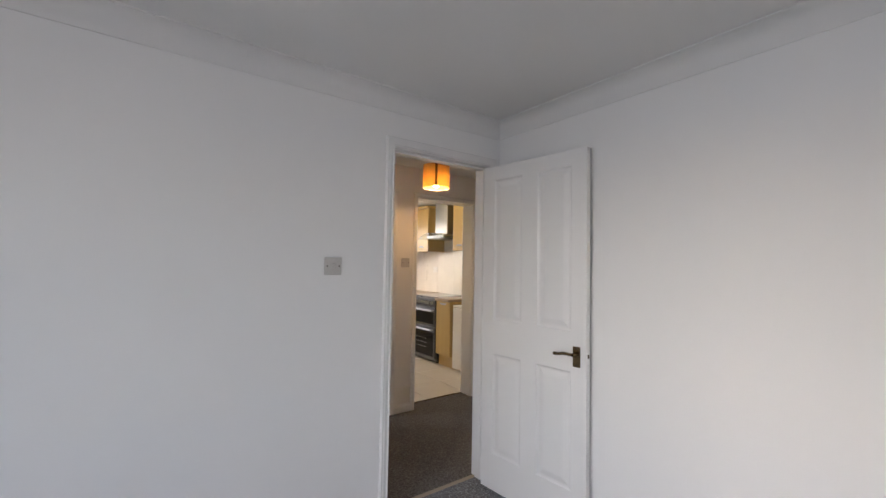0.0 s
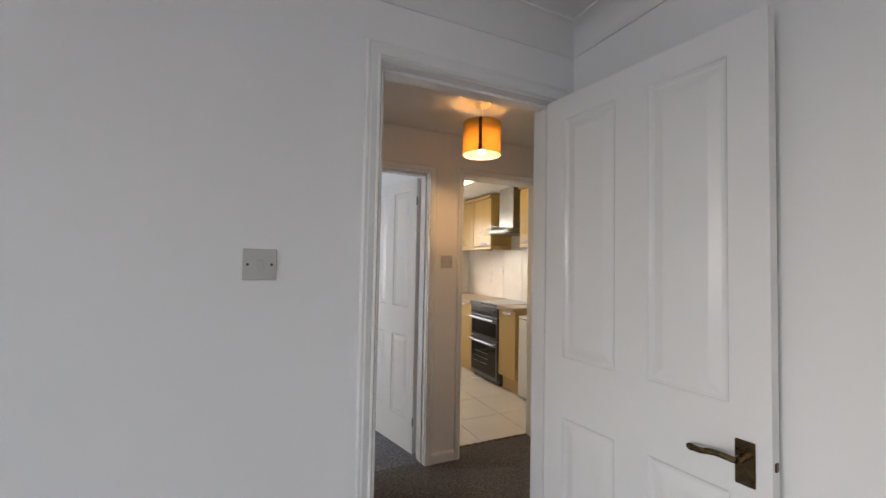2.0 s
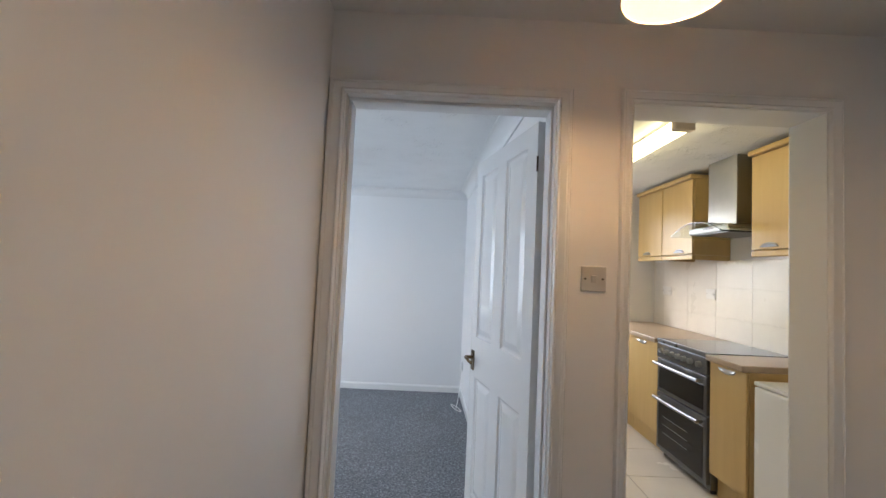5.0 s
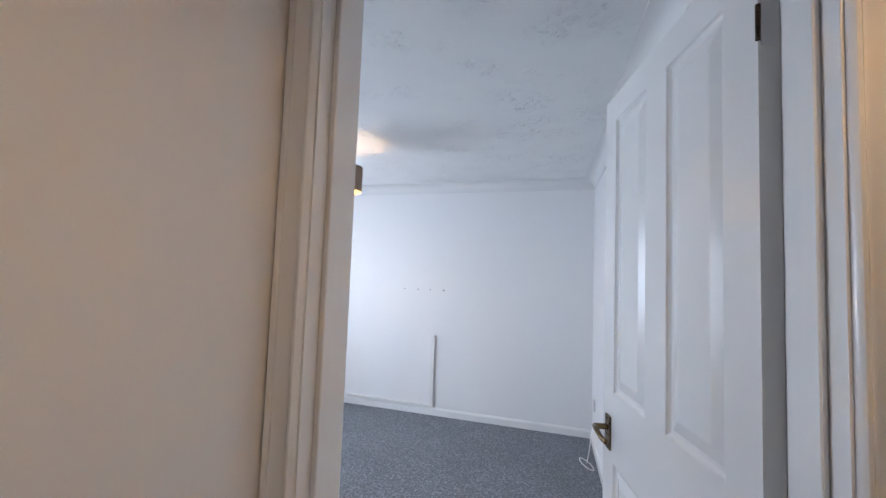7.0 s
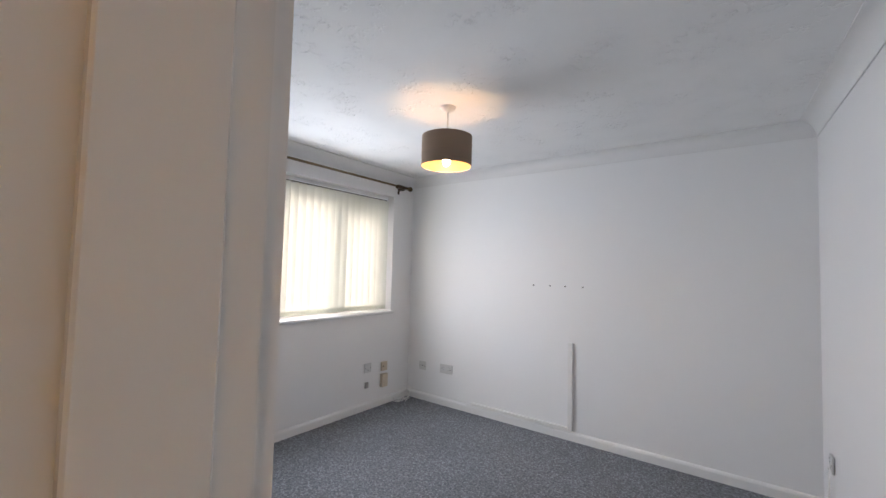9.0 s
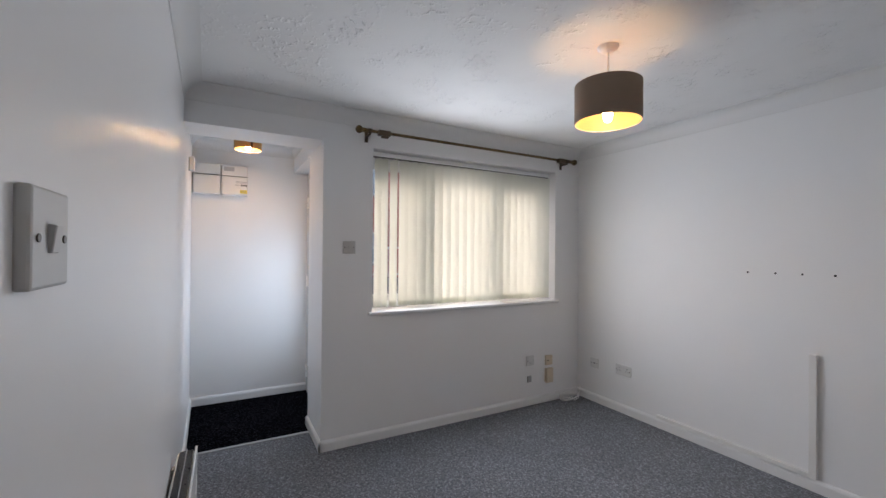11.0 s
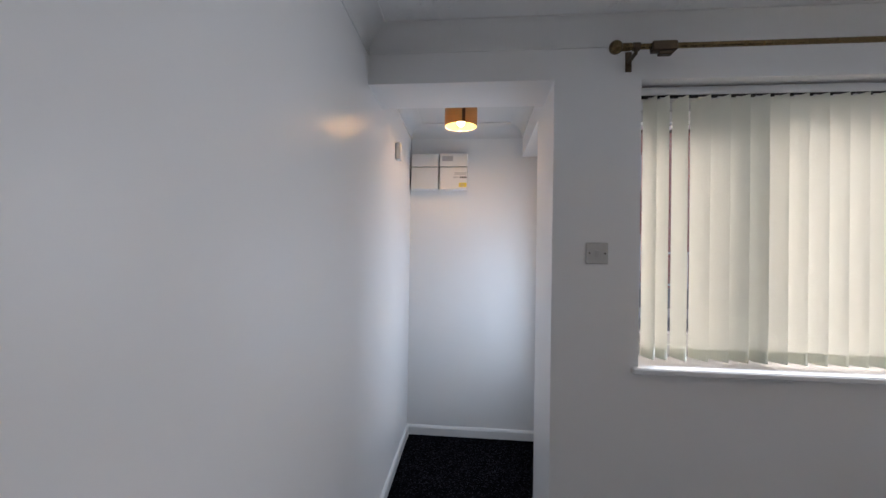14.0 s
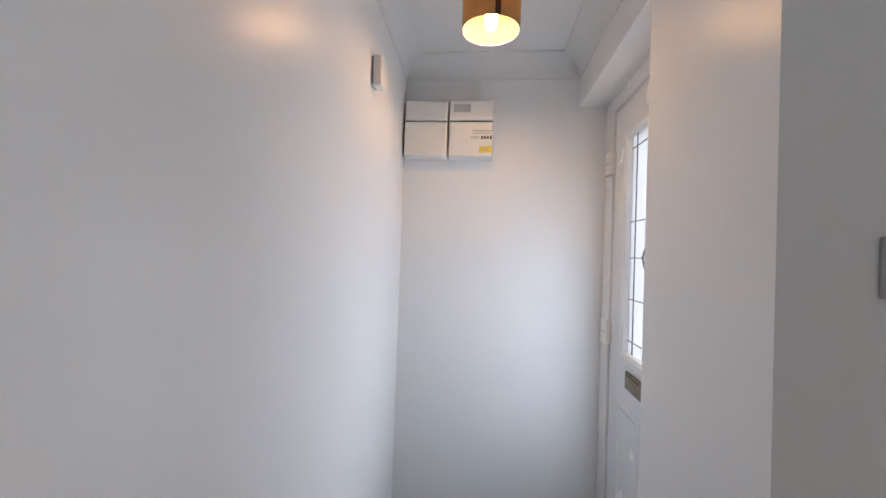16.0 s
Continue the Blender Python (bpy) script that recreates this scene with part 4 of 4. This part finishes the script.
part("lead", boxes((gx0 + 0.05, gx0 + 0.0535, 0.0135, 0.0175, gz0, gz1)), LEAD, pane)
part("lead", boxes((gx1 - 0.0535, gx1 - 0.05, 0.0135, 0.0175, gz0, gz1)), LEAD, pane)
for z in (gz0 + 0.05, gz1 - 0.05):
    part("lead", boxes((gx0, gx1, 0.013, 0.017, z - 0.0018, z + 0.0018)), LEAD, pane)
mx = (gx0 + gx1) / 2
dia = bmesh.new()
pts = [(mx - 0.1, 1.36), (mx, 1.5), (mx + 0.1, 1.36), (mx, 1.2), (mx - 0.1, 1.36)]
for p, q in zip(pts, pts[1:]):
    cyl(dia, (p[0], 0.0155, p[1]), (q[0], 0.0155, q[1]), 0.003, 6)
part("lead_diamond", dia, LEAD, pane)
box_plate = part("letter_plate", box(bmesh.new(), -1.99, -1.725, -0.010, 0.0, 0.868, 0.936, 0.004), BRASS, fd, "dull brass letter plate")
part("flap", box(bmesh.new(), -1.975, -1.74, -0.014, -0.009, 0.88, 0.924, 0.002), BRASS, box_plate)
for z in (0.2, 1.04, 1.77):
    h = part("hinge", box(bmesh.new(), dx0 - 0.06, dx0 + 0.012, -0.026, 0.0, z - 0.05, z + 0.05, 0.004, 2), PLASTIC, fd, "chunky white plastic hinge")
    part("seam", boxes((dx0 - 0.059, dx0 + 0.011, -0.0268, -0.0258, z - 0.002, z + 0.001)), GREYP, h)
for z0, z1 in ((0.215, 0.8), ):
    for x0, x1 in ((-2.09, -1.85), (-1.77, -1.53)):
        bm = bmesh.new()
        rings = []
        for inset, y in ((0, 0.0), (0.01, -0.005), (0.02, -0.005), (0.035, 0.0)):
            rings.append([bm.verts.new(p) for p in ((x0 + inset, y - 0.0005, z0 + inset), (x1 - inset, y - 0.0005, z0 + inset), (x1 - inset, y - 0.0005, z1 - inset), (x0 + inset, y - 0.0005, z1 - inset))])
        for a, b in zip(rings, rings[1:]):
            for q in range(4):
                bm.faces.new((a[q], a[(q + 1) % 4], b[(q + 1) % 4], b[q]))
        part("moulding", bm, UPVC, fd)
frame_ob = tagged(part("front_door_frame", boxes((XE, dx0 - 0.004, YD - 0.012, YD + 0.07, 0, PT), (dx1 + 0.004, XO, YD - 0.012, YD + 0.07, 0, PT), (dx0 - 0.004, dx1 + 0.004, YD - 0.012, YD + 0.07, dt + 0.004, PT), (dx0 - 0.004, dx1 + 0.004, YD + 0.0, YD + 0.07, -0.01, 0.016), bevel=0.003), UPVC), "white plastic front door frame", "door frame", kind="structure")
structure("reveal_entrance", boxes((-1.50, XO, PY, YD - 0.014, 0, PT - 0.008)), WALL, "white painted reveal by the front door", "wall")

# ---- kitchen ----
structure("wall_tiling_bed", boxes((XK - 0.008, XK - 0.001, 1.47, 4.4, 0.9, 1.56)), GROUTW, "grouted bed of the splashback", "splashback")
XF = 3.68


def base_unit(y0, y1, label):
    root = thing("base_unit", pose(XF, y0, 0), label, "kitchen cabinet", "kitchen base units")
    w = y1 - y0
    part("carcass", boxes((0.02, 0.56, 0, w, 0.15, 0.865)), BEECH, root)
    part("plinth", boxes((0.06, 0.075, 0, w, 0, 0.15)), BEECH, root)
    door = part("door", box(bmesh.new(), 0, 0.018, 0.002, w - 0.002, 0.155, 0.862, 0.003), BEECH, root)
    bm = bmesh.new()
    n = 12
    for z0, sgn in ((0.0, 1),):
        rows = []
        for k in range(n + 1):
            u = -1 + 2 * k / n
            yy = w / 2 + u * 0.075
            dz = 0.03 * (1 - u * u) ** 0.5
            rows.append([bm.verts.new((-0.004, yy, 0.845)), bm.verts.new((-0.008, yy, 0.845 - 0.6 * dz)), bm.verts.new((-0.003, yy, 0.845 - dz)), bm.verts.new((0.0, yy, 0.845 - dz))])
        for a, b in zip(rows, rows[1:]):
            for q in range(3):
                bm.faces.new((a[q], a[q + 1], b[q + 1], b[q]))
    part("handle", bm, STEEL, door, "brushed steel cup handle", smooth=True)
    return root


base_unit(2.275, 2.59, "narrow beech-effect base unit beside the cooker")
base_unit(3.215, 3.715, "beech-effect base unit beyond the cooker")
base_unit(3.72, 4.22, "beech-effect base unit beyond the cooker")


def worktop(y0, y1, label):
    return tagged(part("worktop", box(bmesh.new(), XF - 0.03, XK - 0.009, y0, y1, 0.866, 0.905, 0.008, 3), WORKTOP), label, "worktop", "kitchen worktops")


worktop(2.268, 2.594, "short speckled brown laminate worktop beside the cooker")
worktop(3.21, 4.39, "speckled brown laminate worktop beyond the cooker")

cooker = thing("cooker", pose(XF - 0.01, 2.6, 0), "dark grey freestanding double-oven cooker with ceramic hob", "cooker")
w = 0.604
part("body", box(bmesh.new(), 0.03, 0.57, 0, w, 0.03, 0.885, 0.003), DARKSTEEL, cooker)
part("hob", box(bmesh.new(), 0.0, 0.575, 0.0, w, 0.886, 0.908, 0.004), BLACKGLASS, cooker, "black ceramic hob")
part("hob_trim", boxes((-0.004, 0.012, 0.0, w, 0.880, 0.9095), bevel=0.003), DARKSTEEL, cooker)
panel = part("control_panel", box(bmesh.new(), -0.004, 0.03, 0.0, w, 0.765, 0.878, 0.006, 2), OVENGREY, cooker)
for k in range(7):
    yy = 0.07 + k * 0.073 + (0.02 if k > 0 else 0)
    bm = cyl(bmesh.new(), (-0.004, yy, 0.822), (-0.028, yy, 0.822), 0.021, 24, r2=0.017)
    box(bm, -0.034, -0.026, yy - 0.003, yy + 0.003, 0.806, 0.838)
    part("knob", bm, STEEL, panel, "silver control knob", smooth=True)
for z0, z1 in ((0.50, 0.757), (0.06, 0.49)):
    d = part("oven_door", box(bmesh.new(), 0.0, 0.03, 0.004, w - 0.004, z0, z1, 0.006, 2), OVENGREY, cooker)
    part("window", box(bmesh.new(), -0.003, 0.002, 0.035, w - 0.035, z0 + 0.03, z1 - 0.065, 0.001), BLACKGLASS, d, "black glass oven window")
    bm = tube(bmesh.new(), [(-0.045 - 0.006 * math.sin(k / 10 * math.pi), 0.03 + k * (w - 0.06) / 10, z1 - 0.035) for k in range(11)], 0.0115, 12)
    cyl(bm, (0.0, 0.045, z1 - 0.035), (-0.045, 0.045, z1 - 0.035), 0.008, 10)
    cyl(bm, (0.0, w - 0.045, z1 - 0.035), (-0.045, w - 0.045, z1 - 0.035), 0.008, 10)
    part("handle", bm, STEEL, d, "silver bar handle", smooth=True)
    if z0 < 0.2:
        for k in range(3):
            part("rack_bar", boxes((-0.0045, -0.0032, 0.2, w - 0.1, 0.2 + 0.06 * k, 0.204 + 0.06 * k)), STEEL, d)
for yy in (0.03, w - 0.03):
    for xx in (0.07, 0.52):
        part("foot", cyl(bmesh.new(), (xx, yy, 0), (xx, yy, 0.035), 0.018, 12), HOLE, cooker)

fridge = thing("fridge", pose(XF - 0.01, 1.71, 0), "white under-counter fridge beside the base unit", "fridge")
part("cabinet", box(bmesh.new(), 0.06, 0.56, 0, 0.50, 0.03, 0.83, 0.006, 2), FRIDGE, fridge)
fdoor = part("door", box(bmesh.new(), 0.0, 0.055, 0, 0.50, 0.035, 0.81, 0.012, 3), FRIDGE, fridge)
part("top", box(bmesh.new(), 0.0, 0.56, 0.0, 0.50, 0.815, 0.838, 0.006, 2), PLASTIC, fridge)
part("badge", boxes((-0.0015, 0.0, 0.08, 0.16, 0.78, 0.79)), GREYP, fdoor)
for yy in (0.05, 0.45):
    part("foot", cyl(bmesh.new(), (0.1, yy, 0), (0.1, yy, 0.035), 0.02, 12), HOLE, fridge)


def wall_unit(y0, y1, label, handle_at):
    root = thing("wall_unit", pose(3.96, y0, 0), label, "kitchen cabinet", "kitchen wall units")
    w = y1 - y0
    part("carcass", boxes((0.02, 0.318, 0, w, 1.595, 2.23)), BEECH, root)
    door = part("door", box(bmesh.new(), 0, 0.018, 0.002, w - 0.002, 1.60, 2.225, 0.003), BEECH, root)
    part("cornice", box(bmesh.new(), -0.03, 0.318, -0.012 if handle_at < 0.5 else 0, w, 2.23, 2.265, 0.008, 2), BEECH, root)
    part("light_pelmet", box(bmesh.new(), 0.0, 0.03, 0, w, 1.555, 1.593, 0.004), BEECH, root)
    part("side_pelmet", boxes((0.03, 0.318, 0.0, 0.016, 1.555, 1.593)), BEECH, root)
    bm = bmesh.new()
    rows = []
    c = w * handle_at
    for k in range(13):
        u = -1 + k / 6
        dz = 0.03 * max(1 - u * u, 0) ** 0.5
        rows.append([bm.verts.new(p) for p in ((-0.004, c + u * 0.07, 1.615), (-0.009, c + u * 0.07, 1.615 + 0.6 * dz), (-0.003, c + u * 0.07, 1.615 + dz), (0, c + u * 0.07, 1.615 + dz))])
    for a, b in zip(rows, rows[1:]):
        for q in range(3):
            bm.faces.new((a[q], a[q + 1], b[q + 1], b[q]))
    part("handle", bm, STEEL, door, "brushed steel cup handle", smooth=True)
    return root


wall_unit(3.24, 3.69, "beech-effect wall unit with pelmet and cornice", 0.4)
wall_unit(3.695, 4.145, "beech-effect wall unit with pelmet and cornice", 0.6)
wall_unit(2.01, 2.61, "beech-effect wall unit with pelmet and cornice", 0.75)

hood = thing("cooker_hood", pose(XK - 0.009, 2.925, 0), "stainless steel chimney hood with curved glass canopy", "cooker hood")
part("chimney", box(bmesh.new(), -0.30, 0, -0.165, 0.135, 1.80, HK - 0.002, 0.002), STEEL, hood)
part("motor_box", box(bmesh.new(), -0.40, 0, -0.22, 0.22, 1.74, 1.79, 0.012, 2), STEEL, hood)
for k in range(4):
    part("button", cyl(bmesh.new(), (-0.40, -0.06 + 0.03 * k, 1.768), (-0.404, -0.06 + 0.03 * k, 1.768), 0.007, 12), DARKSTEEL, hood)
bm = bmesh.new()
rows = []
for k in range(17):
    u = -1 + k / 8
    z = 1.81 - 0.085 * u * u
    rows.append([bm.verts.new(p) for p in ((-0.50, u * 0.30, z), (0, u * 0.30, z), (0, u * 0.30, z + 0.006), (-0.50, u * 0.30, z + 0.006))])
for a, b in zip(rows, rows[1:]):
    for q in range(4):
        bm.faces.new((a[q], a[(q + 1) % 4], b[(q + 1) % 4], b[q]))
bm.faces.new(rows[0])
bm.faces.new(rows[-1])
part("canopy", bm, HOODGLASS, hood, "curved clear glass canopy", smooth=True)
part("filter", boxes((-0.38, -0.03, -0.2, 0.2, 1.734, 1.739)), DARKSTEEL, hood)

strip = thing("strip_light", pose(3.22, 2.13, HK), "fluorescent strip light with yellowed diffuser, lit", "strip light")
part("end_cap", box(bmesh.new(), -0.055, 0.055, 0, 0.05, -0.085, 0, 0.006, 2), BEIGE, strip)
part("end_cap", box(bmesh.new(), -0.055, 0.055, 1.25, 1.30, -0.085, 0, 0.006, 2), BEIGE, strip)
part("diffuser", box(bmesh.new(), -0.05, 0.05, 0.05, 1.25, -0.078, -0.02, 0.012, 3), TUBE, strip, "glowing yellowed diffuser")
part("spine", boxes((-0.045, 0.045, 0.05, 1.25, -0.02, 0)), PLASTIC, strip)
wall_plate("cooker_switch", on_wall(XK - 0.011, 3.45, 1.27, "-x"), "white cooker switch with red rocker on the tiles", "switch", w=0.12, h=0.086, mat=PLASTIC, rockers=((-0.03, 0, 0.02, 0.03, -6),))
wall_plate("double_socket", on_wall(XK - 0.011, 4.13, 1.265, "-x"), "white double power socket on the tiles", "socket", w=0.147, mat=PLASTIC)

# ---- outside the window ----
structure("ground", boxes((-400, 400, -400, 400, -0.5, -0.16)), PAVE, "concrete paving outside the flat", "ground")
structure("road", boxes((-9.5, -4.2, -60, 60, -0.17, -0.155)), ASPHALT, "grey asphalt parking road", "road")
house = thing("brick_house", pose(-13, 9, -0.16), "red brick two-storey terrace across the road", "house")
openings = [(-6.4, 1.0), (-3.4, 1.0), (0.6, 1.0), (3.6, 1.0), (-6.4, 3.6), (-3.4, 3.6), (0.6, 3.6), (3.6, 3.6)]
ys = sorted({-9.0, 9.0, *[o[0] for o in openings], *[o[0] + 1.5 for o in openings]})
zs = [0, 1.0, 2.2, 3.6, 4.8, 5.6]
bm = bmesh.new()
for a, b in zip(ys, ys[1:]):
    for c, d in zip(zs, zs[1:]):
        if any(abs(a - oy) < 1e-6 and abs(c - oz) < 1e-6 for oy, oz in openings):
            continue
        box(bm, -0.3, 0, a, b, c, d)
part("wall", bm, BRICK, house)
part("rear_wall", boxes((-7, -6.7, -9, 9, 0, 5.6), (-6.7, -0.3, -9, -8.7, 0, 5.6), (-6.7, -0.3, 8.7, 9, 0, 5.6)), BRICK, house)
bm = bmesh.new()
v = [bm.verts.new(p) for p in ((0.35, -9.2, 5.5), (0.35, 9.2, 5.5), (-3.5, 9.2, 7.9), (-3.5, -9.2, 7.9), (-7.35, -9.2, 5.5), (-7.35, 9.2, 5.5))]
for f in ((0, 1, 2, 3), (3, 2, 5, 4), (0, 3, 4), (1, 5, 2), (0, 4, 5, 1)):
    bm.faces.new([v[k] for k in f])
part("roof", bm, ROOFTILE, house)
for oy, oz in openings:
    win = part("window", boxes((-0.14, -0.06, oy, oy + 0.07, oz, oz + 1.2), (-0.14, -0.06, oy + 1.43, oy + 1.5, oz, oz + 1.2), (-0.14, -0.06, oy + 0.07, oy + 1.43, oz, oz + 0.07), (-0.14, -0.06, oy + 0.07, oy + 1.43, oz + 1.13, oz + 1.2), (-0.14, -0.06, oy + 0.715, oy + 0.785, oz + 0.07, oz + 1.13)), UPVC, house)
    part("pane", boxes((-0.11, -0.10, oy + 0.07, oy + 0.715, oz + 0.07, oz + 1.13)), SKY_PANE, win)
    part("pane", boxes((-0.11, -0.10, oy + 0.785, oy + 1.43, oz + 0.07, oz + 1.13)), SKY_PANE, win)
    part("sill", boxes((-0.05, 0.05, oy - 0.05, oy + 1.55, oz - 0.07, oz - 0.002)), PAVE, win)
rail = thing("railing", pose(-11.6, 0, -0.16), "white painted metal railing on a low concrete plinth", "railing")
part("plinth", boxes((-0.12, 0.12, 1.0, 12.0, 0, 0.55), bevel=0.02), PAVE, rail)
part("top_bar", boxes((-0.03, 0.03, 1.0, 12.0, 1.56, 1.62)), RAILING, rail)
part("bottom_bar", boxes((-0.025, 0.025, 1.0, 12.0, 0.64, 0.69)), RAILING, rail)
for k in range(74):
    y = 1.05 + k * 0.148
    part("bar", cyl(bmesh.new(), (0, y, 0.54), (0, y, 1.57), 0.013, 6), RAILING, rail)

# ---- tiles, last ----
floor_k = structure("floor_kitchen", boxes((2.375, XK, 1.37, 4.4, -0.1, -0.003)), GROUT, "cream ceramic kitchen floor tiles with brown grout", "tiled floor")
T = 0.45
tile_mesh = {}
for i in range(-2, 4):
    for k in range(-1, 7):
        x0, x1 = max(2.376, 2.82 + i * T), min(XK - 0.002, 2.82 + (i + 1) * T)
        y0, y1 = max(1.472, 1.47 + k * T), min(4.398, 1.47 + (k + 1) * T)
        if x1 - x0 < 0.02 or y1 - y0 < 0.02:
            continue
        key = (round(x1 - x0, 3), round(y1 - y0, 3))
        if key not in tile_mesh:
            ob = part("tile", box(bmesh.new(), 0.003, key[0] - 0.003, 0.003, key[1] - 0.003, -0.004, 0.001, 0.0015), FTILE, floor_k)
            tile_mesh[key] = ob.data
        else:
            ob = new("tile", tile_mesh[key])
            ob.parent = floor_k
        ob.location = (x0, y0, 0)
splash = bpy.data.objects["wall_tiling_bed"]
shared = None
for i in range(-4, 4):
    for k in range(3):
        y0, z0 = 2.99 + i * 0.4, 0.834 + k * 0.25
        if y0 < 1.47 or y0 + 0.4 > 4.4:
            continue
        za, zb = max(z0, 0.906), min(z0 + 0.25, 1.56)
        ob = part("tile", box(bmesh.new(), XK - 0.013, XK - 0.007, y0 + 0.001, y0 + 0.399, za + 0.001, zb - 0.001, 0.001), WTILE, splash)
